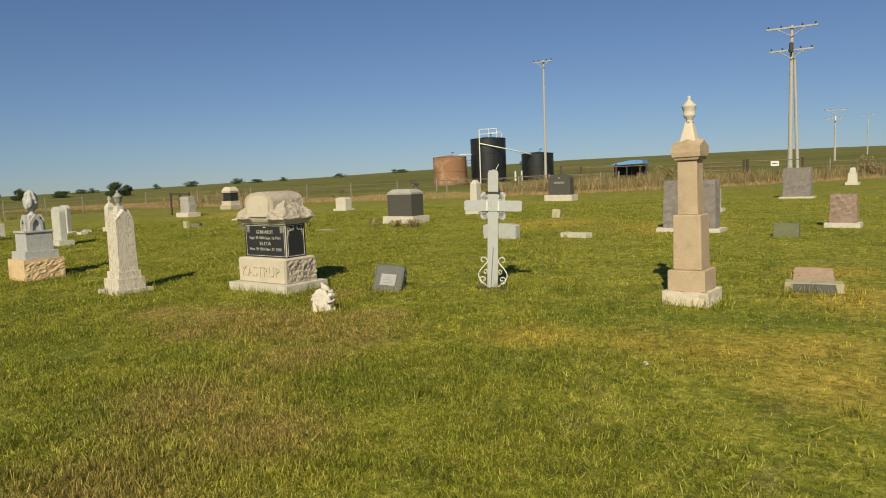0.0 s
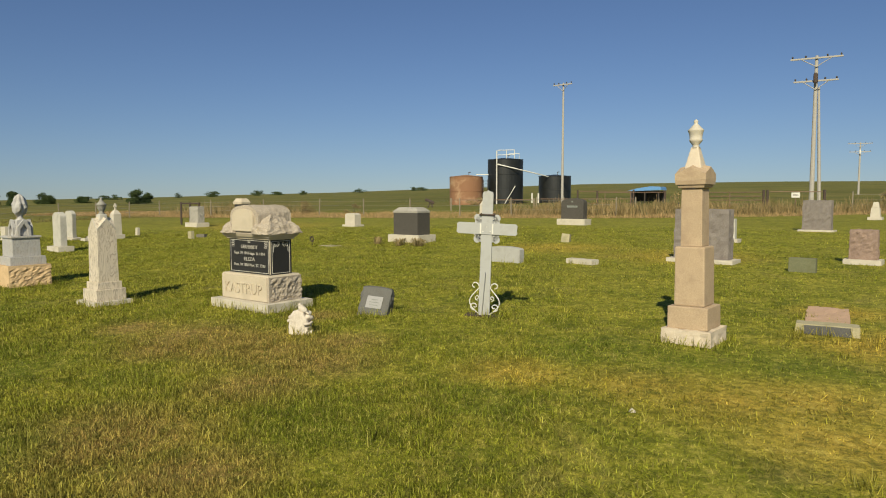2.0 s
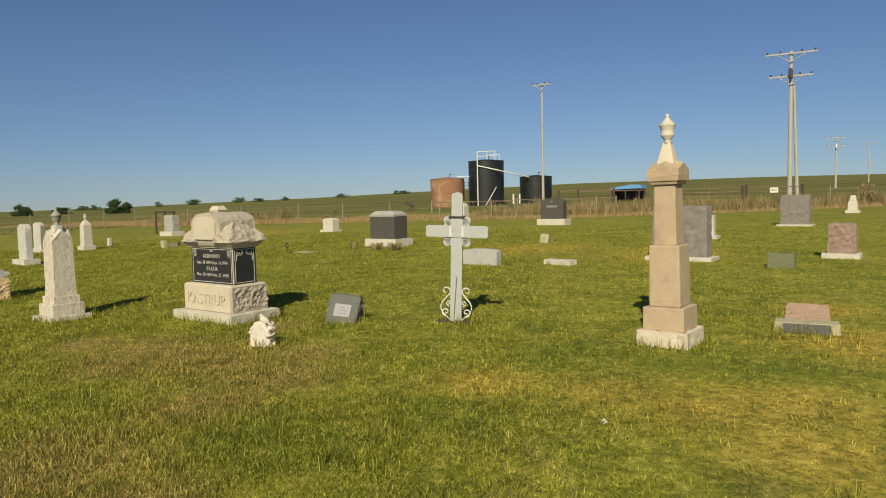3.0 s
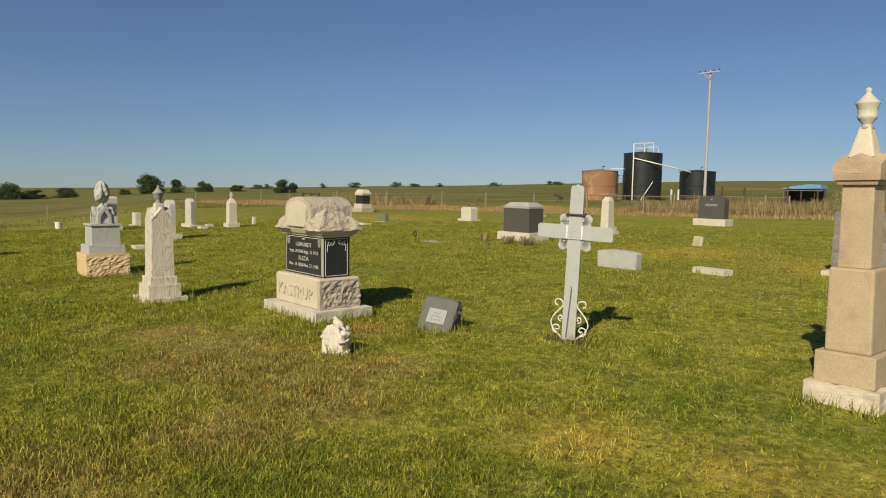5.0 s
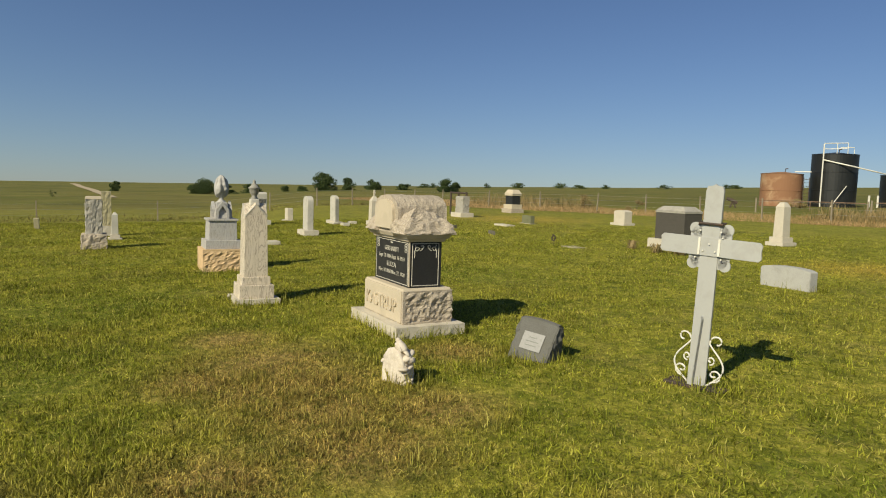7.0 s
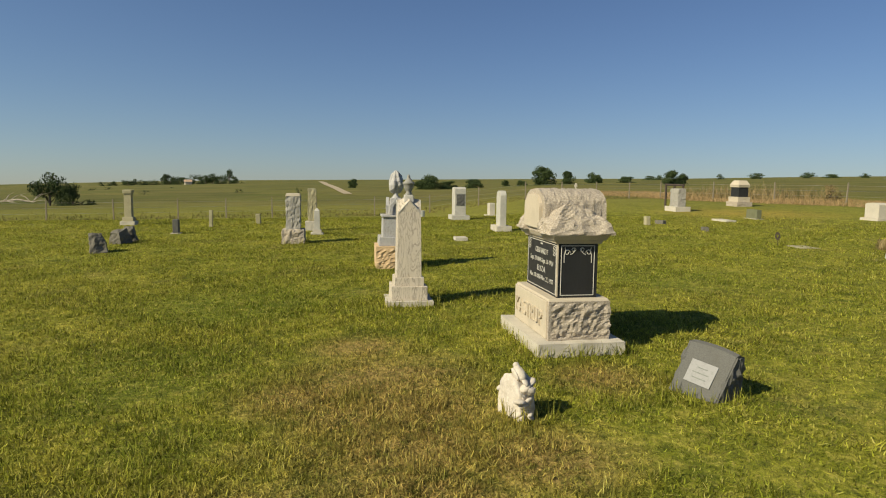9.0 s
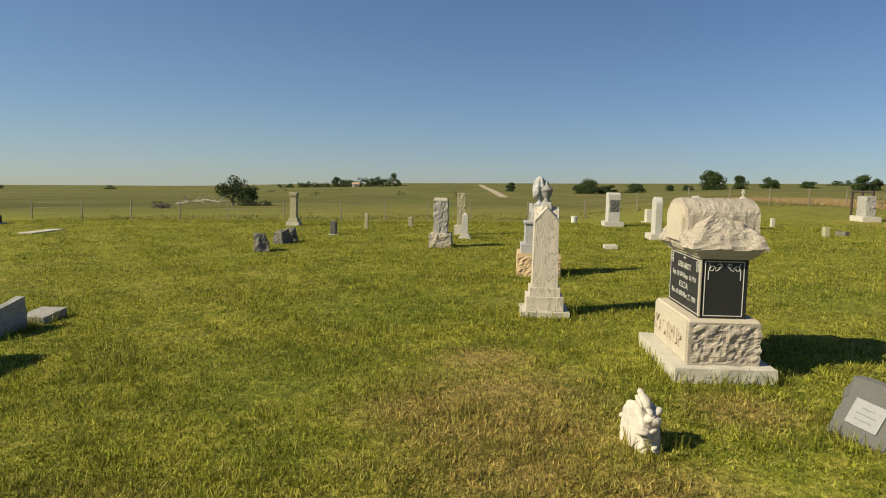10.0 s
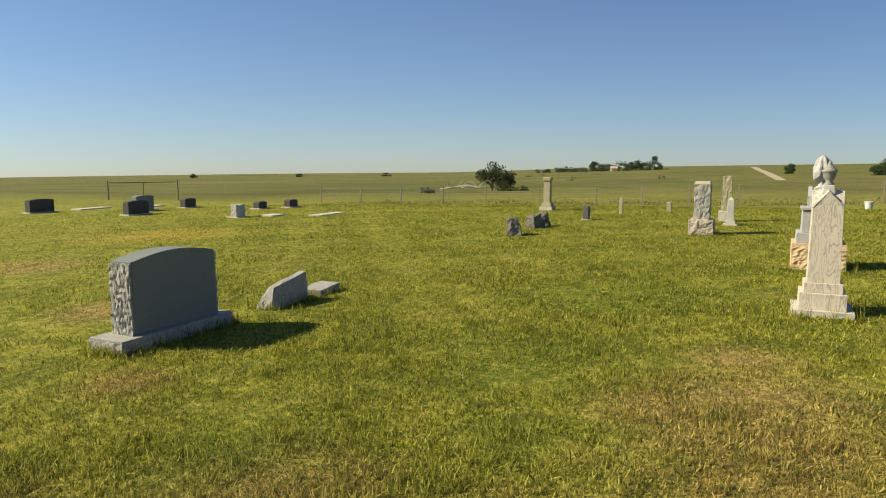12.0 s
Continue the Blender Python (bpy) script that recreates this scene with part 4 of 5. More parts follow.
def pillar_on_base():
    t = thing("rough_pillar_stone", -15.95, 3.2, 0, "grey rock-faced pillar stone on rough granite base", "gravestone")
    part("base", rockblock(0.50, 0.44, 0, 0.31, 0.028, 0.10, 0.96, 10, 8), GRANITE_GREY, t)
    sh = part("shaft", rockblock(0.30, 0.28, 0.31, 0.98, 0.020, 0.08, 1.0, 11, 2, lambda c: c.z > 0.94), GREY_ROUGH, t)
    part("top", block(0.31, 0.29, 0.965, 1.02, 0.9), GRANITE_FACE, t)
    t2 = thing("small_marble_obelisk", -17.85, 3.6, 0, "small white marble column on stepped base", "gravestone")
    part("base", block(0.28, 0.28, 0, 0.07), WHITE_STONE, t2)
    part("step", block(0.2, 0.2, 0.07, 0.14), WHITE_STONE, t2)
    part("shaft", block(0.14, 0.14, 0.14, 0.56, 0.85), MARBLE_PLAIN, t2)
    part("tip", block(0.13, 0.13, 0.56, 0.62, 0.3), MARBLE_PLAIN, t2)
    t3 = thing("marble_obelisk", -12.75, 18.3, 0, "white marble obelisk on stepped base", "gravestone")
    part("base", block(0.50, 0.50, 0, 0.12), WHITE_STONE, t3)
    part("step", block(0.38, 0.38, 0.12, 0.24), WHITE_STONE, t3)
    part("shaft", block(0.27, 0.27, 0.24, 0.98, 0.88), WHITE_STONE, t3)
    part("tip", block(0.238, 0.238, 0.98, 1.09, 0.5), WHITE_STONE, t3)
    t4 = thing("cross_finial_stone", -21.6, 11.0, 0, "white marble column stone with small cross finial", "gravestone")
    part("base", block(0.38, 0.38, 0, 0.16), WHITE_STONE, t4)
    part("shaft", block(0.26, 0.26, 0.16, 0.78, 0.92), WHITE_STONE, t4)
    part("head", block(0.25, 0.25, 0.78, 0.92, 0.35), WHITE_STONE, t4)
    b = block(0.05, 0.05, 0.9, 1.12)
    frustum(b, 0.15, 0.05, 0.15, 0.05, 1.01, 1.06, bevel=0.004)
    part("finial", b, WHITE_STONE, t4, "small cross")
    t5 = thing("marble_obelisk", -4.35, 34.3, 0, "small white marble stepped monument near the fence", "gravestone")
    part("base", block(0.52, 0.52, 0, 0.14), WHITE_STONE, t5)
    part("die", block(0.36, 0.36, 0.14, 0.52, 0.85), WHITE_STONE, t5)
    part("top", block(0.26, 0.26, 0.52, 0.76, 0.7, bevel=0.03), WHITE_STONE, t5)
    t6 = thing("black_die_monument", -28.8, 20.6, 0, "pale granite monument with black die and hipped cap", "gravestone")
    part("base", rockblock(0.86, 0.66, 0, 0.22, 0.012, 0.1, 1, 6, 3), GRANITE_GREY, t6)
    part("plinth", rockblock(0.72, 0.54, 0.22, 0.42, 0.01, 0.1, 1, 6, 4), GRANITE_FACE, t6)
    part("die", block(0.58, 0.42, 0.42, 0.82), BLACK, t6)
    b = block(0.66, 0.5, 0.82, 0.9)
    frustum(b, 0.72, 0.54, 0.45, 0.34, 0.9, 1.1, bevel=0.015)
    part("cap", b, GRANITE_FACE, t6)


pillar_on_base()

for x, y, yaw, w, d, h, ln in ((-14.75, -0.1, 20, 0.40, 0.28, 0.36, (6, -10)), (-16.35, -0.2, -15, 0.40, 0.26, 0.30, (0, 14)), (-16.75, -0.12, 10, 0.28, 0.24, 0.34, (4, 16))):
    t = thing("fieldstone_marker", x, y, yaw, "dark leaning rough fieldstone grave marker", "grave marker", "leaning fieldstones", lean=ln)
    part("stone", rockblock(w, d, 0, h, 0.035, 0.13, 0.72, 8, x), FIELDSTONE, t)

for x, y, w, h, lab, mat in ((-16.8, -17.1, 0.84, 0.48, "dark granite headstone seen from behind", DARK), (-16.95, -12.9, 0.74, 0.46, "dark granite headstone seen from behind", DARK), (-18.3, -14.15, 0.7, 0.54, "grey granite headstone with arched top", GREY),
                             (-20.0, -13.9, 0.50, 0.36, "small dark headstone on pale base", DARK), (-20.0, -10.75, 0.40, 0.28, "small dark slant headstone", DARK), (-20.9, -10.2, 0.42, 0.30, "small dark slant headstone", DARK)):
    slab_headstone(x, y, 0, w, h, 0.24, mat, CONCRETE, lab, base_h=0.06, arch_top=0.05, base_extra=0.16, group="far row of dark headstones")
slab_headstone(-16.95, -8.95, 0, 0.36, 0.38, 0.2, MARBLE_PLAIN, CONCRETE, "small grey marble marker with flowers beside a slab", base_h=0.05, rough=0.02)


def flat_slab(x, y, yaw, w, d, h, mat, label):
    t = thing("ground_slab", x, y, yaw, label, "ground slab", dz=-0.05)
    part("slab", roughen(block(w, d, 0, h + 0.05, 1, 0, 0, 0), 0.006, 0.12, 6, x + y), mat, t)
    return t


flat_slab(-6.38, 12.6, -8, 0.60, 0.22, 0.09, WHITE_STONE, "low white stone kerb slab in the grass")
flat_slab(-18.4, -7.0, 0, 1.3, 0.35, 0.03, CONCRETE, "pale flat concrete grave slab")
flat_slab(-17.6, -8.3, 0, 0.6, 0.45, 0.04, CONCRETE, "pale flat concrete grave slab")
flat_slab(-18.6, -17.0, 0, 1.2, 0.5, 0.04, CONCRETE, "pale flat concrete grave slab")
flat_slab(-20.1, -15.8, 0, 0.9, 0.5, 0.04, CONCRETE, "pale flat concrete grave slab")
flat_slab(-16.0, 6.6, 0, 0.32, 0.25, 0.07, WHITE_STONE, "small pale flat marker")
flat_slab(-20.5, 15.1, 0, 0.8, 0.3, 0.05, CONCRETE, "low white kerb stone")
flat_slab(-19.75, 12.8, 20, 0.30, 0.12, 0.10, FIELDSTONE, "small dark sunken marker edge")
flat_slab(-17.35, 12.78, -15, 0.28, 0.12, 0.10, FIELDSTONE, "small dark sunken marker edge")
flat_slab(-13.7, 12.75, 0, 0.5, 0.35, 0.015, SAND_DULL, "flat grey marker with a small wreath")
flat_slab(-20.8, 24.3, 0, 0.5, 0.3, 0.08, WHITE_STONE, "small white flat marker")
flat_slab(-22.2, 10.5, 0, 0.3, 0.2, 0.08, WHITE_STONE, "small white flat marker")
flat_slab(-21.4, 10.0, 0, 0.3, 0.2, 0.08, WHITE_STONE, "small white flat marker")


def flush_plaque():
    t = thing("plaque_marker", -1.42, 8.25, 10, "dark plaque on pale stone kerb before a pinkish slab", "grave marker", dz=-0.04)
    part("kerb", roughen(block(0.56, 0.20, 0, 0.14, 0.97, 0, 0, 0), 0.008, 0.08, 6, 2), SAND_DULL, t, "pale stone kerb")
    b = block(0.40, 0.012, 0.04, 0.13, 1, 0.0, -0.104, 0.003)
    part("plaque", b, SLATE, t, "dark slate plaque")
    part("slab", roughen(block(0.42, 1.5, 0, 0.072, 1, 0.0, 0.86, 0), 0.016, 0.13, 11, 6), REDSLAB, t, "worn pinkish slab sunk level with the turf")


flush_plaque()
t = thing("pale_pebble", -1.93, 4.85, 0, "small pale stone lying in the grass", "stone", dz=0.0)
b = bmesh.new()
bmesh.ops.create_icosphere(b, subdivisions=2, radius=0.022)
part("stone", roughen(b, 0.006, 0.02, 1, 1), WHITE_STONE, t)
for x, y in ((-14.1, 12.5),):
    t = thing("small_wreath", x, y, 0, "small dark faded wreath on a stake", "wreath")
    part("stake", tube([(0, 0, 0), (0, 0, 0.2)], 0.006, 6), RUST_IRON, t)
    b = bmesh.new()
    for k in range(24):
        a = k * 0.7
        slab_profile([(0.06 * math.cos(a) - 0.03, 0.2 + 0.06 * math.sin(a)), (0.06 * math.cos(a) + 0.02, 0.19 + 0.06 * math.sin(a)), (0.06 * math.cos(a), 0.24 + 0.06 * math.sin(a))], -0.02 + 0.002 * (k % 7), -0.01 + 0.002 * (k % 5), 0, b)
    part("blossoms", b, FADED, t)

t = thing("white_bucket", -25.2, 6.85, 0, "small white plastic bucket beside a post", "bucket")
part("bucket_body", lathe([(0.09, 0.0), (0.11, 0.24), (0.118, 0.24), (0.118, 0.26), (0.10, 0.26)], 14), WHITE_IRON, t)


def iron_frame():
    t = thing("grave_enclosure", -27.2, 16.9, 0, "dark iron pipe frame over a grave", "iron frame")
    for x in (-0.7, 0.0, 0.7):
        part("leg", tube([(x, 0, 0), (x, 0, 1.0)], 0.045, 8), RUST_IRON, t)
    part("top_bar", tube([(-0.75, 0, 0.95), (0.75, 0, 0.95)], 0.035, 8), RUST_IRON, t)


iron_frame()

# ---- fences ----


def fence_line(name, pts, spacing, height, label, wires=(0.35, 0.6, 0.85)):
    """Slim posts along a line, with wires sagging between them."""
    t = thing(name, pts[0][0], pts[0][1], 0, label, "fence", dz=0.0)
    o = Vector((pts[0][0], pts[0][1], gz(*pts[0])))
    post = None
    spots = []
    for (x0, y0), (x1, y1) in zip(pts, pts[1:]):
        n = max(1, round(math.hypot(x1 - x0, y1 - y0) / spacing))
        spots += [(x0 + (x1 - x0) * i / n, y0 + (y1 - y0) * i / n) for i in range(n)]
    spots.append(pts[-1])
    rng = random.Random(3)
    for x, y in spots:
        if post is None:
            b = block(0.055, 0.055, -0.1, height, 0.9, bevel=0.004)
            post = part("post", b, T_POST, t)
            ob = post
        else:
            ob = post.copy()
            scene.collection.objects.link(ob)
        ob.matrix_basis = pose(x - o.x, y - o.y, gz(x, y) - o.z, rng.uniform(-2, 2), rng.uniform(-2, 2), 0)
    for h in wires:
        part("wire", tube([(x - o.x, y - o.y, gz(x, y) - o.z + h * height) for x, y in spots], 0.0035, 4), WIRE, t)
    return t


WEST = [(-31.5, -16.5), (-33.3, -8.2), (-34.0, -3.0), (-35.0, 3.0), (-36.0, 8.5), (-36.5, 13.5), (-39.0, 22.0)]
fence_line("west_fence", WEST, 2.4, 0.92, "wire fence on slim weathered posts along the lawn's edge")
NORTH = [(-39.0, 22.0), (-30.0, 26.5), (-22.0, 29.0), (-15.5, 33.5)]
fence_line("north_fence", NORTH, 3.0, 0.95, "sagging wire fence on slim posts among dry grass")
EAST = [(-6.6, 43.5), (-1.0, 45.0), (8.0, 47.0)]
fence_line("east_fence", EAST, 2.6, 1.1, "wire fence on slim posts beyond the gate")


def pipe_gate(x0, y0, x1, y1, h, bars, label, name="pipe_gate", sign=False, r=0.07, mat=RUST_IRON):
    t = thing(name, x0, y0, math.degrees(math.atan2(y1 - y0, x1 - x0)), label, "gate", dz=0.0)
    w = math.hypot(x1 - x0, y1 - y0)
    for x in (0.0, w):
        part("post", tube([(x, 0, -0.1), (x, 0, h + 0.12)], r, 8), mat, t)
    for k in range(bars):
        part("rail", tube([(0.1, 0, h - k * (h - 0.2) / max(1, bars - 1)), (w - 0.1, 0, h - k * (h - 0.2) / max(1, bars - 1))], 0.028, 6), PIPE, t)
    part("brace", tube([(w * 0.5, 0, 0.2), (w * 0.5, 0, h)], 0.025, 6), PIPE, t)
    if sign:
        s = part("sign", block(0.42, 0.012, h - 0.32, h - 0.04, 1, w * 0.5, -0.04, 0.003), WHITE_IRON, t, "small white sign")
        part("sign_bar", block(0.28, 0.004, h - 0.2, h - 0.15, 1, w * 0.5, -0.049, 0), DARK_WOOD, s)


pipe_gate(-14.2, 41.5, -10.8, 42.4, 1.1, 5, "brown pipe gate with five rails")
pipe_gate(-10.6, 42.4, -7.9, 43.2, 1.1, 2, "brown pipe gate with a small white sign", sign=True)
pipe_gate(-21.8, 44.0, -17.5, 45.0, 1.1, 2, "dark timber rail fence near the tanks", "rail_fence")
pipe_gate(-26.5, 50.0, -22.3, 51.0, 1.15, 2, "dark timber rail fence near the tanks", "rail_fence")
pipe_gate(-28.9, -28.9, -31.5, -26.4, 0.95, 1, "thin pipe rail at the lawn's edge", "pipe_rail", r=0.04, mat=T_POST)

for x0, y0, x1, y1 in ((-29.4, 37.6, -24.75, 40.66), (-24.6, 40.74, -18.93, 43.7)):
    pipe_gate(x0, y0, x1, y1, 0.72, 1, "thin weathered pipe rail before the tanks", "pipe_rail", r=0.05, mat=T_POST)

# ---- tanks ----


def tank(x, y, r, h, mat, label, seams):
    t = thing("storage_tank", x, y, 0, label, "oil tank", "oil tanks beyond the fence", dz=-0.1)
    prof = [(r, 0)]
    for k in range(seams):
        z = h * (k + 1) / (seams + 1)
        prof += [(r, z - 0.03), (r + 0.02, z - 0.02), (r + 0.02, z + 0.02), (r, z + 0.03)]
    prof += [(r, h - 0.04), (r + 0.035, h - 0.03), (r + 0.035, h)]
    part("shell", lathe(prof, 48), mat, t)
    part("roof", lathe([(r + 0.02, h), (0.15, h + r * 0.10)], 48), mat, t)
    part("vent", tube([(0.3, 0, h + 0.1), (0.3, 0, h + 0.4), (0.5, 0, h + 0.42)], 0.05, 7), RUST_IRON, t)
    return t


tank(-40.5, 53.95, 1.60, 2.75, TANK_RUST, "rusted orange-brown steel storage tank", 1)
tall = tank(-38.2, 57.2, 1.71, 4.35, TANK_BLACK, "tall black steel oil tank with white railing", 2)
low = tank(-35.2, 61.5, 1.58, 2.70, TANK_BLACK, "low black steel oil tank", 1)
b = bmesh.new()
for z in (4.75, 5.2):
    tube([(-0.1, -1.3, z), (1.5, -0.7, z)], 0.035, 6, b)
for u in (0.0, 0.55, 1.0):
    tube([(-0.1 + 1.6 * u, -1.3 + 0.6 * u, 4.35), (-0.1 + 1.6 * u, -1.3 + 0.6 * u, 5.2)], 0.03, 6, b)
tube([(1.0, -0.9, 4.85), (1.9, -0.5, 4.85), (1.9, -0.5, 4.35)], 0.03, 6, b)
part("guard_rail", b, WHITE_IRON, tall, "white pipe guard rail")
part("standpipe", tube([(0.3, -1.9, 0), (0.3, -1.9, 5.1)], 0.055, 8), WHITE_IRON, tall, "white upright pipe")
part("feed_pipe", tube([(0.3, -1.9, 3.85), (1.9, -0.95, 3.4), (2.9, 0.9, 2.98), (3.2, 2.7, 2.7)], 0.055, 8), WHITE_IRON, tall, "white sloping pipe")
part("stay", tube([(1.75, -0.9, 1.8), (1.2, -1.9, 0.1)], 0.03, 6), WHITE_IRON, tall)
part("link_pipe", tube([(-1.0, -1.4, 2.9), (-1.9, -2.2, 2.9), (-1.9, -2.2, 2.6)], 0.045, 6), WHITE_IRON, tall)
t = thing("ladder_frame", -38.7, 54.6, 40, "dark iron ladder frame between the tanks", "ladder", dz=-0.05)
for x in (-0.2, 0.2):
    part("rail", tube([(x, 0, 0), (x, 0, 2.4)], 0.03, 6), RUST_IRON, t)
for k in range(8):
    part("rung", tube([(-0.2, 0, 0.3 + 0.28 * k), (0.2, 0, 0.3 + 0.28 * k)], 0.02, 6), RUST_IRON, t)
for dx, dy, h in ((-1.7, -1.9, 1.0), (-0.8, -2.2, 1.0), (-2.1, -1.3, 0.9)):
    t = thing("white_bollard", -35.0 + dx, 61.6 + dy, 0, "white painted pipe bollard before a tank", "bollard", "bollards")
    part("pipe", tube([(0, 0, 0), (0, 0, h)], 0.08, 8), WHITE_IRON, t)
# a small pump jack head and low pipes
t = thing("pump_frame", -36.8, 44.2, 40, "small dark iron pump frame in dry grass", "pump")
part("leg", tube([(-0.2, 0, 0), (0.0, 0, 0.5)], 0.06, 6), RUST_IRON, t)
part("leg", tube([(0.22, 0, 0), (0.0, 0, 0.5)], 0.06, 6), RUST_IRON, t)
part("beam", tube([(-0.42, 0, 0.68), (0.0, 0, 0.55), (0.30, 0, 0.36)], 0.12, 8), RUST_IRON, t)


def trailer():
    t = thing("blue_roofed_shed", -25.5, 61.2, 10, "low open shed with blue sheet roof", "shed", dz=0.0)
    for x in (-1.2, 0, 1.2):
        for y in (-0.9, 0.9):
            part("post", block(0.1, 0.1, -0.1, 1.05, 1, x, y, 0.01), DARK_WOOD, t)
    part("back_wall", block(2.6, 0.06, 0.1, 1.05, 1, 0, 0.95, 0.01), DARK_WOOD, t)
    part("side_wall", block(0.06, 1.8, 0.2, 1.05, 1, -1.25, 0, 0.01), DARK_WOOD, t)
    b = slab_profile([(-1.5, 1.02), (1.5, 1.12), (1.4, 1.42), (0.5, 1.46), (-0.7, 1.28), (-1.5, 1.06)], -1.15, 1.15, 0.01)
    part("roof", b, BLUE, t, "blue sheet roof")


trailer()

# ---- utility poles ----


def utility_pole(x, y, h, yaw, arms, label, twin=False, gear=False, r=0.15):
    t = thing("utility_pole", x, y, yaw, label, "utility pole", dz=-0.2)
    part("pole", tube([(0, 0, 0), (0, 0, h)], r, 10, None, 0.62), POST_WOOD, t)
    if twin:
        part("pole", tube([(0.42, 0.15, 0), (0.16, 0.1, h * 0.8)], r * 0.75, 8, None, 0.6), POST_WOOD, t)
    for z, w in arms:
        arm = part("crossarm", block(w, 0.09, h - z - 0.045, h - z + 0.045, 1, 0, -0.13, 0.01), POST_WOOD, t)
        for s in (-1, -0.45, 0.45, 1):
            part("insulator", lathe([(0.03, h - z + 0.06), (0.05, h - z + 0.1), (0.05, h - z + 0.15), (0.02, h - z + 0.19)], 8, s * w * 0.46, -0.13), DARK_WOOD, arm)
        for s in (-1, 1):
            part("brace", tube([(s * w * 0.28, -0.16, h - z - 0.05), (0, -0.16, h - z - 0.5)], 0.025, 5), POST_WOOD, arm)
    if gear:
        part("transformer", lathe([(0.10, h - 1.6), (0.12, h - 1.55), (0.12, h - 1.1), (0.07, h - 1.02)], 12, 0.0, -0.33), gear, t, "grey pole transformer")
    return t


utility_pole(-28.55, 51.2, 10.1, 0, ((0.15, 1.7),), "slender pale utility pole with one crossarm", r=0.115)
utility_pole(-9.1, 46.0, 9.1, 8, ((0.15, 2.7), (1.45, 2.3)), "pale utility pole with two crossarms and a stub pole", twin=True, gear=RUST_IRON, r=0.145)
utility_pole(-16.5, 113.0, 7.4, 8, ((0.15, 3.0), (1.3, 2.6)), "far utility pole with two crossarms and transformer", gear=WHITE_IRON)
utility_pole(-21.0, 190.0, 9.4, 8, ((0.15, 3.0),), "far utility pole on the skyline")

# ---- trees and bushes ----


def leaf_cloud(bm, rng, centre, rad, count, size):
    for _ in range(count):
        d = Vector((rng.gauss(0, 1), rng.gauss(0, 1), rng.gauss(0, 1))).normalized() * rng.random() ** 0.4
        p = Vector(centre) + Vector((d.x * rad[0], d.y * rad[1], d.z * rad[2]))
        m = Matrix.Translation(p) @ Euler((rng.uniform(0, 6.3), rng.uniform(0, 6.3), rng.uniform(0, 6.3))).to_matrix().to_4x4()
        s = size * rng.uniform(0.6, 1.4)
        vs = [bm.verts.new(m @ Vector(c)) for c in ((-s * 0.5, 0, 0), (0, -s * 0.25, s * 0.12), (s * 0.6, 0, 0), (0, s * 0.25, s * 0.12))]
        bm.faces.new(vs)


def tree(name, x, y, h, w, label, seed, clumps=14, leaves=130, bare=0.12, mat=LEAF, category="tree", group=""):
    rng = random.Random(seed)
    t = thing(name, x, y, rng.uniform(0, 360), label, category, group, dz=-0.14 * h)
    b = tube([(0, 0, 0), (0.04 * h, 0, 0.25 * h), (0.0, 0.03 * h, 0.6 * h)], 0.035 * h, 8, None, 0.4)
    cs = []
    for k in range(clumps):
        a = rng.uniform(0, 6.28)
        u = rng.uniform(0.05, 1)
        z = (bare + (0.84 - bare) * rng.random() ** 1.3) * h
        rr = 0.46 * w * u * math.sqrt(max(0.06, 1 - (max(0.0, z / h - 0.1) / 0.85) ** 2))
        cs.append((rr * math.cos(a), rr * math.sin(a), z))
    for c in cs[:8]:
        tube([(0, 0, c[2] * 0.4), (c[0] * 0.5, c[1] * 0.5, c[2] * 0.75), c], 0.014 * h, 5, b, 0.3)
    part("trunk", b, BARK, t)
    b = bmesh.new()
    for c in cs:
        q = rng.uniform(0.13, 0.24)
        leaf_cloud(b, rng, c, (w * q, w * q, h * q * 0.9), leaves, 0.06 * (h + w) * 0.5)
    part("crown", b, mat, t)
    return t


def polar(az, r):
    return (-1.2 - r * math.sin(radians(az)), 3.0 + r * math.cos(radians(az)))


for az, r, h, w, seed in ((82.6, 156, 3.4, 6.2, 1), (80.8, 158, 1.9, 5.0, 2), (78.8, 170, 2.3, 4.6, 3), (73.3, 170, 4.4, 6.6, 4), (71.3, 185, 3.4, 4.4, 5), (69.3, 210, 3.2, 5, 6), (66.8, 230, 2.4, 5.6, 7),
                          (63.3, 175, 3.3, 5.4, 8), (62.5, 182, 2.6, 3.6, 18), (76.2, 190, 1.6, 3.0, 9), (74.9, 180, 1.3, 3.2, 10), (88.6, 190, 2.4, 3.2, 11)):
    tree("cedar_tree", *polar(az, r), h * 1.18, w * 0.98, "dark green bushy tree on the far prairie", seed, 34, 210, -0.02, group="far bushy trees")
tree("scrub_tree", -57.2, -17.3, 2.75, 3.0, "dark scrubby tree beyond the west fence", 21, 10, 190, 0.42)
tree("scrub_tree", -56.6, -15.4, 1.9, 2.5, "round dark green bush beyond the west fence", 22, 14, 220, 0.05)
rng = random.Random(8)
for az in np.arange(98.3, 107.6, 0.42):
    big = 1.15 if az < 103.6 else 0.7
    tree("farm_tree", *polar(az + rng.uniform(-0.2, 0.2), 560 + rng.uniform(-40, 60)), rng.uniform(5.5, 11.5) * big, rng.uniform(8, 14) * big, "dark tree of a distant farm grove", int(az * 10), 13, 110, 0.0, group="distant farm grove")
for az in (104.2, 107.0, 102.6, 97.5, 108.0, 92.7):
    tree("prairie_bush", *polar(az, rng.uniform(100, 240)), rng.uniform(0.7, 1.3), rng.uniform(1.2, 2.4), "small dark bush on the prairie", int(az * 7), 7, 60, 0.0, category="bush")
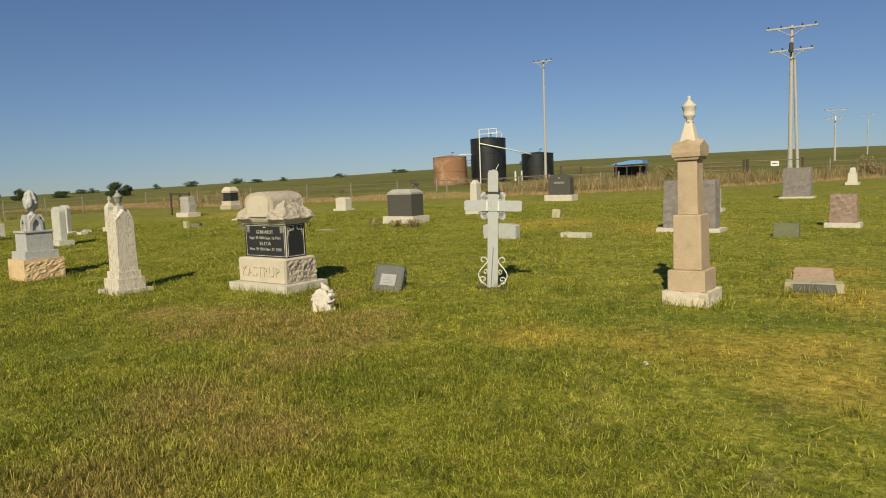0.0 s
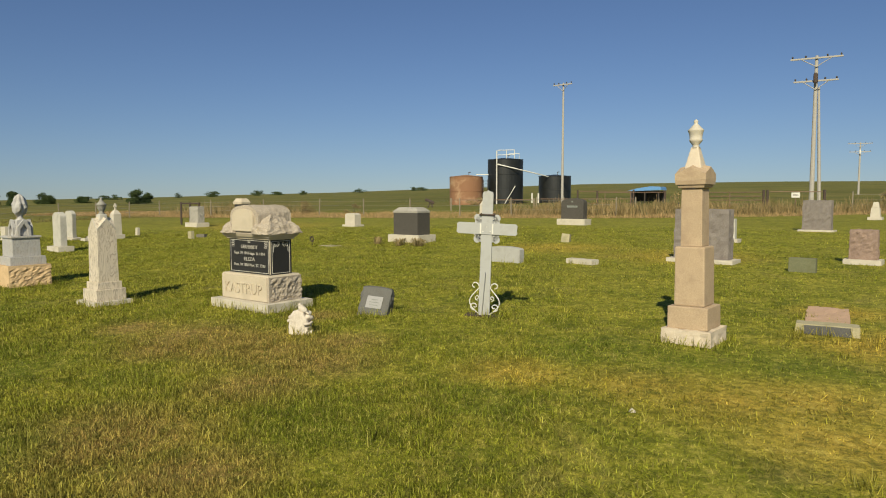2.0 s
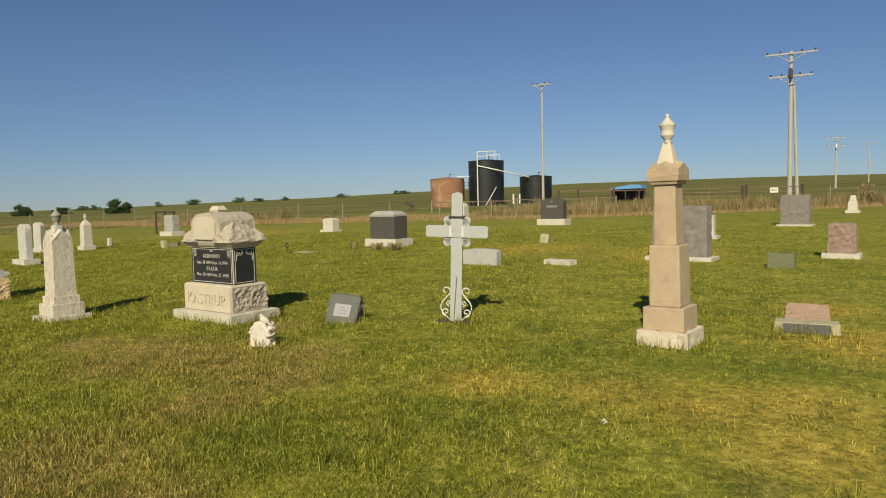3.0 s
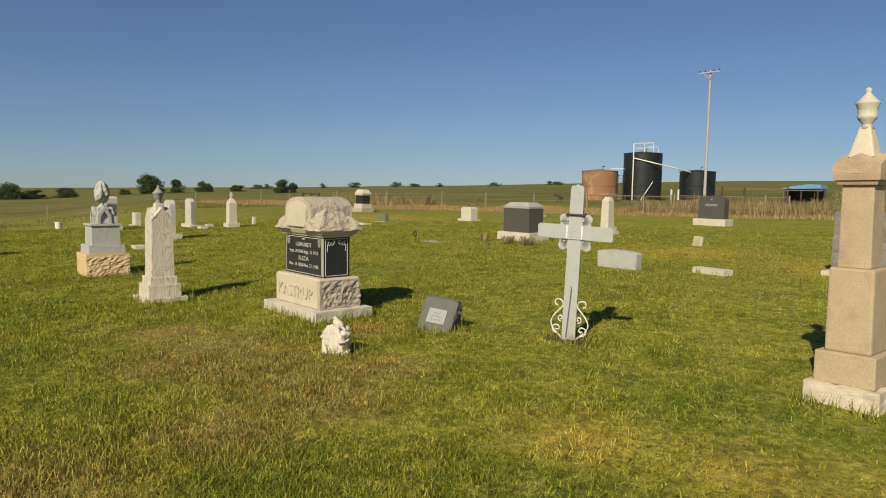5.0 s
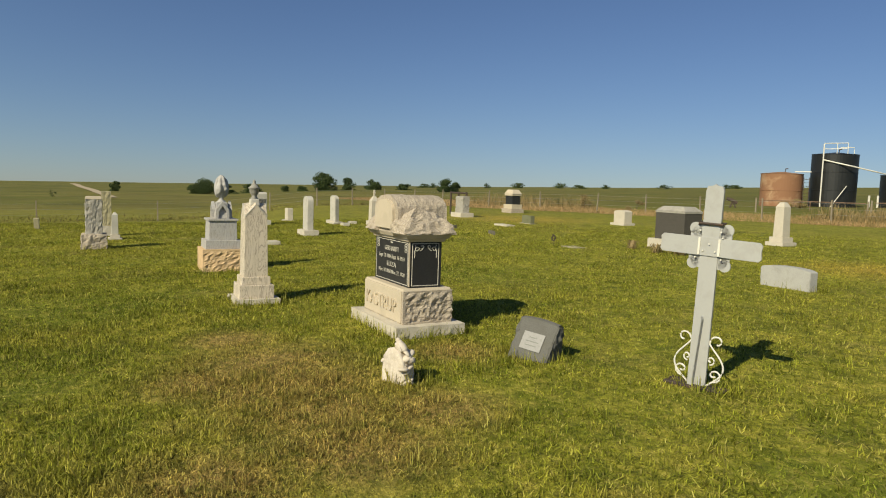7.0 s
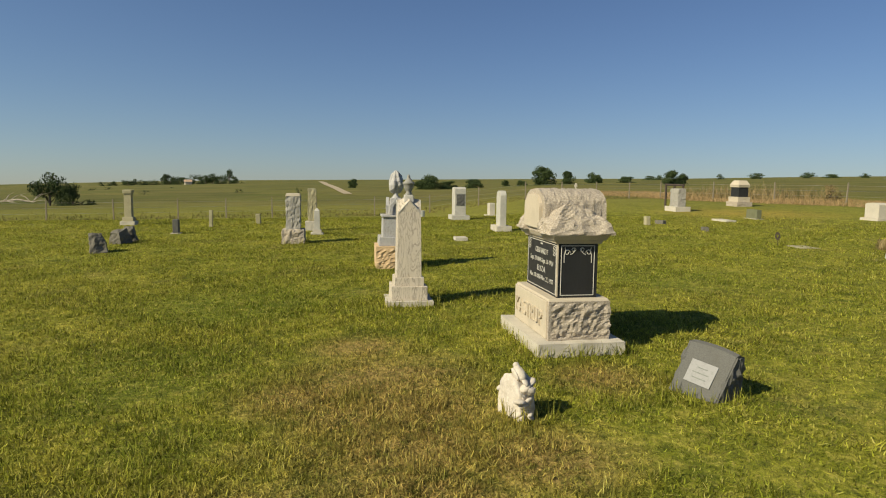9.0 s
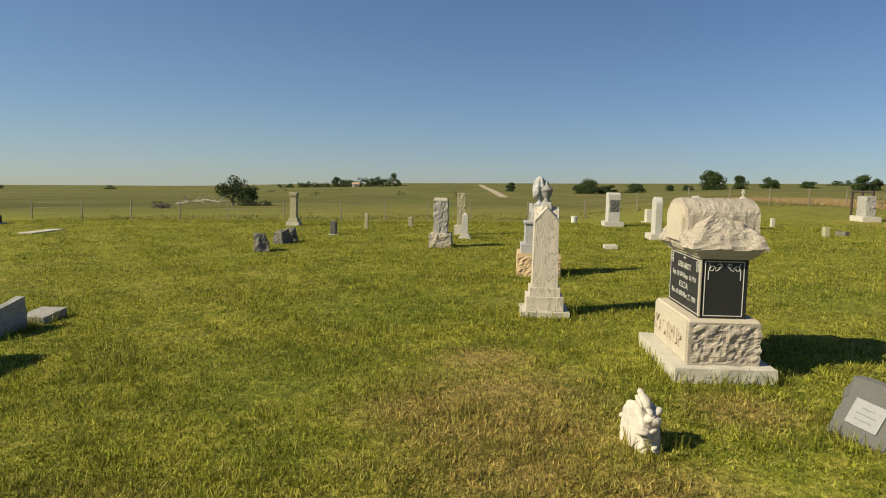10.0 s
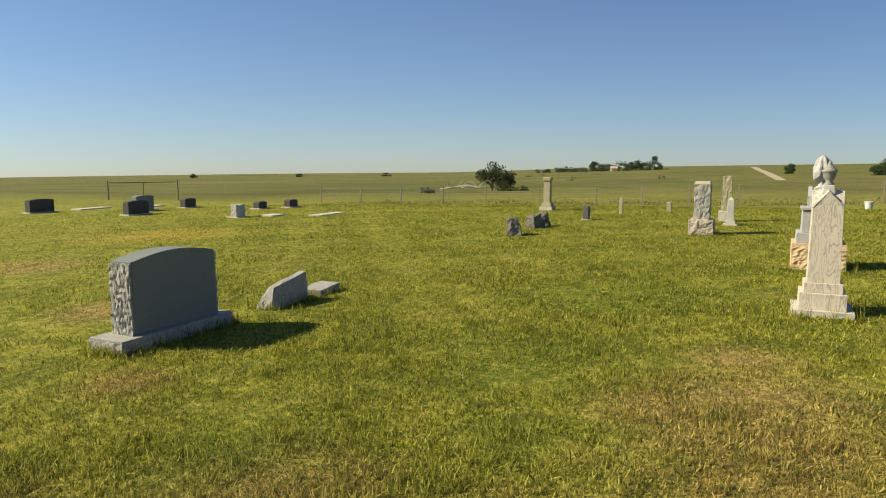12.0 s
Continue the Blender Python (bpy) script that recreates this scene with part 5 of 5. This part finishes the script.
for az in (60, 57.5, 54, 52.5, 50.5, 46, 41.5, 40.9, 31, 65.2, 64.4, 120, 127, 135):
    tree("skyline_bush", *polar(az, 640), rng.uniform(3.5, 6), rng.uniform(8, 18), "low dark tree line on the far skyline", int(az * 3), 22, 90, -0.05, category="bush", group="far tree line")
t = thing("farm_house", *polar(101.6, 540), 20, "small white farmhouse among distant trees", "house", dz=-0.2)
part("wall", block(6, 4.5, 0, 2.4, bevel=0.02), WHITE_STONE, t)
part("roof", slab_profile([(-3.3, 2.35), (3.3, 2.35), (0, 3.8)], -2.6, 2.6, 0), REDSLAB, t)
part("door", block(0.9, 0.1, 0.1, 2.0, 1, 0.8, -2.27, 0), DARK_WOOD, t)
part("window", block(1.0, 0.1, 1.0, 1.9, 1, -1.4, -2.27, 0), DARK_WOOD, t)


def fallen_tree():
    rng = random.Random(4)
    t = thing("fallen_tree", -51.4, -17.3, 70, "bleached fallen dead tree with bare branches", "dead tree", dz=0.05)
    b = tube([(-2.6, 0, 0.15), (-1.2, 0.2, 0.35), (0.4, 0.0, 0.55), (1.8, -0.2, 0.4)], 0.075, 8, None, 0.4)
    part("trunk", b, DEADWOOD, t)
    for k in range(24):
        x = rng.uniform(-1.8, 1.8)
        d = Vector((rng.uniform(-1, 1), rng.uniform(-1, 1), rng.uniform(0.0, 0.9)))
        part("branch", tube([(x, 0, 0.4), (x + d.x * 0.6, d.y * 0.6, 0.35 + d.z * 0.6), (x + d.x * 1.3, d.y * 1.1, 0.3 + d.z * 0.9)], 0.026, 6, None, 0.25), DEADWOOD, t)
    t = thing("dead_brush", -49.8, -19.6, 20, "dark pile of dead brush", "brush pile")
    b = bmesh.new()
    for k in range(50):
        a, c = rng.uniform(0, 6.3), rng.uniform(0.1, 1.5)
        tube([(c * math.cos(a), c * math.sin(a) * 0.6, rng.uniform(0, 0.2)), (c * math.cos(a + 0.8) * 0.6, c * math.sin(a + 0.8) * 0.6, rng.uniform(0.1, 0.6))], 0.03, 4, b, 0.4)
    part("twigs", b, BARK, t)


fallen_tree()


def dirt_road():
    verts, faces = [], []
    n = 60
    for i in range(n):
        u = i / (n - 1)
        r = 95.0 * (1050.0 / 95.0) ** u
        az = 91.6 - 2.0 * ((95.0 / r) ** 0.8 - 0.15) / 0.85
        w = 0.6 * (r / 95.0) ** 0.75
        x, y = -2.1 - r * math.sin(radians(az)), 4.4 + r * math.cos(radians(az))
        for s in (-1, 1):
            verts.append((x, y + s * w, gz(x, y + s * w) + 0.10 + 0.25 * u))
        if i:
            o = 2 * i
            faces.append((o - 2, o - 1, o + 1, o))
    me = bpy.data.meshes.new("dirt_road")
    me.from_pydata(verts, [], faces)
    me.materials.append(DIRT)
    ob = new("road", me)
    tagged(ob, "pale dirt road climbing a far hill", "road", kind="structure")


dirt_road()

# ---- grass ----


def blades(name, x, y, h, w, mat, label, lean=0.5, seed=1):
    """Many single blades, each a slim tapering strip."""
    rs = np.random.RandomState(seed)
    n = len(x)
    a = rs.uniform(0, 2 * np.pi, n)
    la = rs.uniform(0, 2 * np.pi, n)
    ln = np.abs(rs.normal(0, lean, n)) * h
    z = land(x, y) - 0.005
    dx, dy = np.cos(a) * w / 2, np.sin(a) * w / 2
    v = np.empty((n, 4, 3))
    tx, ty, tz = x + np.cos(la) * ln, y + np.sin(la) * ln, z + h * np.clip(1 - ln / h * 0.3, 0.3, 1)
    v[:, 0] = np.stack((x - dx, y - dy, z), 1)
    v[:, 1] = np.stack((x + dx, y + dy, z), 1)
    v[:, 2] = np.stack((tx + dx * 0.3, ty + dy * 0.3, tz), 1)
    v[:, 3] = np.stack((tx - dx * 0.3, ty - dy * 0.3, tz), 1)
    me = bpy.data.meshes.new(name)
    me.vertices.add(n * 4)
    me.vertices.foreach_set("co", v.ravel())
    idx = np.arange(n * 4)
    me.loops.add(n * 4)
    me.loops.foreach_set("vertex_index", idx.astype(np.int32))
    me.polygons.add(n)
    st = np.arange(n) * 4
    me.polygons.foreach_set("loop_start", st.astype(np.int32))
    me.update(calc_edges=True)
    me.materials.append(mat)
    return tagged(new(name, me), label, "grass", kind="stuff")


def lumps(x, y):
    """Soft clumping of the lawn, 0 to 1."""
    s = np.sin(1.9 * x + 1.3 * y) + np.sin(3.1 * y - 2.2 * x + 1) + np.sin(5.3 * x + 0.7) * np.sin(4.7 * y) + 0.8 * np.sin(9.1 * x + 7.3 * y) * np.sin(8.3 * y - 6.1 * x)
    return np.clip(0.5 + s / 6, 0, 1)


def lawn():
    rs = np.random.RandomState(7)
    n = 1050000
    u = rs.random_sample(n)
    all_round = rs.random_sample(n) < 0.14
    r = np.where(all_round, 20 * rs.random_sample(n) ** 0.6, 1.3 + 24 * rs.random_sample(n) ** 1.35)
    az = np.where(all_round, rs.uniform(0, 360, n), 36 + 80 * u + rs.uniform(-42, 42, n) + rs.normal(0, 6, n))
    x, y = -2.2 * u - r * np.sin(np.radians(az)), 4.4 * u + r * np.cos(np.radians(az))
    c = lumps(x, y) * (0.4 + 1.2 * lumps(x * 4.3 + 5, y * 4.3))
    h = (0.013 + 0.031 * c) * rs.uniform(0.5, 1.4, n)
    h += np.where(rs.random_sample(n) < 0.004, 0.035, 0)
    w = 0.0060 + 0.00065 * r
    blades("grass", x, y, h, w, BLADE, "short mown grass with straw-coloured blades", 1.5)


lawn()


def tufts():
    """Longer grass that the mower leaves against the stones."""
    rs = np.random.RandomState(9)
    xs, ys = [], []
    for cx, cy, w, d, n in ((-7.43, 5.97, 1.24, 0.80, 900), (-9.12, 4.87, 0.54, 0.54, 350), (-11.95, 5.0, 0.7, 0.7, 300), (-2.32, 7.14, 0.54, 0.54, 450), (-4.68, 7.08, 0.45, 0.2, 260), (-5.83, 6.42, 0.44, 0.34, 300), (-5.6, 5.2, 0.3, 0.25, 200),
                            (-6.23, -0.14, 1.24, 0.4, 900), (-7.72, -0.12, 0.6, 0.34, 500), (-8.42, -0.12, 0.54, 0.3, 260), (-12.75, 15.15, 1.2, 0.8, 400), (-7.72, 12.1, 0.85, 0.2, 350), (-6.2, 12.6, 0.7, 0.3, 200), (-1.27, 7.95, 0.66, 0.3, 300), (-15.95, 3.2, 0.6, 0.5, 250)):
        u = rs.uniform(0, 4, n)
        k, f = u.astype(int), u % 1 - 0.5
        px = np.where(k % 2 == 0, f * w, np.where(k == 1, w / 2, -w / 2)) + rs.normal(0, 0.03, n)
        py = np.where(k % 2 == 1, f * d, np.where(k == 0, d / 2, -d / 2)) + rs.normal(0, 0.03, n)
        out = (np.abs(px) > w / 2 - 0.02) | (np.abs(py) > d / 2 - 0.02)
        xs.append(cx + px[out])
        ys.append(cy + py[out])
    x, y = np.concatenate(xs), np.concatenate(ys)
    blades("long_grass", x, y, rs.uniform(0.05, 0.13, len(x)), np.full(len(x), 0.007), BLADE, "longer grass against the gravestones", 0.45, 4)


tufts()


def clumps():
    """Coarser tufts of weed grass standing out of the lawn."""
    rs = np.random.RandomState(21)
    u = rs.random_sample(150)
    r, az = 2.0 + 9 * rs.random_sample(150), np.radians(36 + 80 * u + rs.uniform(-34, 34, 150))
    cx = np.concatenate((-2.2 * u - r * np.sin(az), (-5.34, -5.25, -5.42, -4.4, -4.5)))
    cy = np.concatenate((4.4 * u + r * np.cos(az), (3.24, 3.15, 3.32, 2.15, 2.2)))
    k = 70
    x = np.repeat(cx, k) + rs.normal(0, 0.06, len(cx) * k)
    y = np.repeat(cy, k) + rs.normal(0, 0.06, len(cy) * k)
    blades("grass_tufts", x, y, rs.uniform(0.03, 0.095, len(x)), np.full(len(x), 0.006), BLADE, "coarser grass tufts in the lawn", 0.7, 8)


clumps()


def dry_strip():
    """Tall uncut straw along the north fence."""
    rs = np.random.RandomState(5)
    n = 95000
    ex = np.array([-60.0, -34.0, -28.0, -21.5, -13.7, -8.6, -4.8, 6.0])
    ey = np.array([22.0, 22.0, 25.0, 27.5, 31.5, 36.0, 41.0, 44.0])
    x = rs.uniform(-60, 6, n)
    y = np.interp(x, ex, ey) + 9 * rs.random_sample(n) ** 1.4 - 0.4
    c = lumps(x * 0.4, y * 0.4)
    keep = rs.random_sample(n) < 0.25 + c
    x, y, c = x[keep], y[keep], c[keep]
    blades("dry_grass", x, y, rs.uniform(0.05, 0.19, len(x)) * (0.4 + c), np.full(len(x), 0.024), STRAW, "tall dry straw-coloured grass along the fence", 0.8, 6)
    for k, (x0, x1, m) in enumerate(((-21, -12, 6500), (-12.0, 2.0, 6500), (-42.5, -34, 2200))):
        px = rs.uniform(x0, x1, m)
        py = np.interp(px, ex, ey) + 2.5 + 5 * rs.random_sample(m)
        blades("weeds", px, py, rs.uniform(0.25, 0.8, m) * (0.4 + lumps(px, py)), np.full(m, 0.03), WEED, "tall dull weeds among the fence posts", 0.5, 11 + k)


dry_strip()
for x, y, h, w, s in ((-33.0, 28.0, 1.0, 1.5, 31), (-30.5, 29.6, 0.8, 1.2, 32), (-36.5, 50.0, 0.9, 2.0, 33), (-13.2, 36.0, 1.4, 1.6, 34), (-5.0, 45, 1.5, 2.2, 35)):
    tree("weed_bush", x, y, h, w, "dull green-brown weed bush along the fence", s, 9, 120, 0.0, WEED, "bush", "weed bushes")


def lily_clump(x, y, w, seed):
    """A low clump of long arching leaves."""
    rng = random.Random(seed)
    t = thing("lily_clump", x, y, 0, "low clump of long arching leaves beside a monument", "plant", "lily clumps")
    b = bmesh.new()
    for k in range(70):
        a, c = rng.uniform(0, 6.3), rng.uniform(0, w * 0.4)
        o = Vector((c * math.cos(a), c * math.sin(a), 0))
        d = Vector((math.cos(a + rng.uniform(-0.6, 0.6)), math.sin(a), 0)) * rng.uniform(0.5, 1.0) * w
        s = Vector((-d.y, d.x, 0)).normalized() * 0.011
        pts = [o, o + d * 0.4 + Vector((0, 0, 0.20 * rng.uniform(0.6, 1.2))), o + d * 0.9 + Vector((0, 0, 0.12 * rng.uniform(0.2, 1.2)))]
        va = [b.verts.new(p - s * (1 - 0.4 * i)) for i, p in enumerate(pts)]
        vb = [b.verts.new(p + s * (1 - 0.4 * i)) for i, p in enumerate(pts)]
        for i in range(2):
            b.faces.new((va[i], vb[i], vb[i + 1], va[i + 1]))
    part("leaves", b, WEED, t)


lily_clump(-11.75, 14.0, 0.32, 2)
lily_clump(-12.2, 13.8, 0.26, 3)
lily_clump(-13.1, 13.9, 0.18, 4)


def prairie_grass():
    """Rank uncut grass along the west fence."""
    rs = np.random.RandomState(15)
    n = 15000
    fx, fy = np.array([p[0] for p in WEST]), np.array([p[1] for p in WEST])
    y = rs.uniform(-16, 22, n)
    x = np.interp(y, fy, fx) - np.abs(rs.normal(0, 2.6, n)) + 0.4
    keep = rs.random_sample(n) < 0.1 + lumps(x * 0.6, y * 0.6) ** 2
    x, y = x[keep], y[keep]
    blades("prairie_grass", x, y, rs.uniform(0.04, 0.15, len(x)), np.full(len(x), 0.03), PRAIRIE, "rank dull green prairie grass along the fence", 0.8, 17)


prairie_grass()
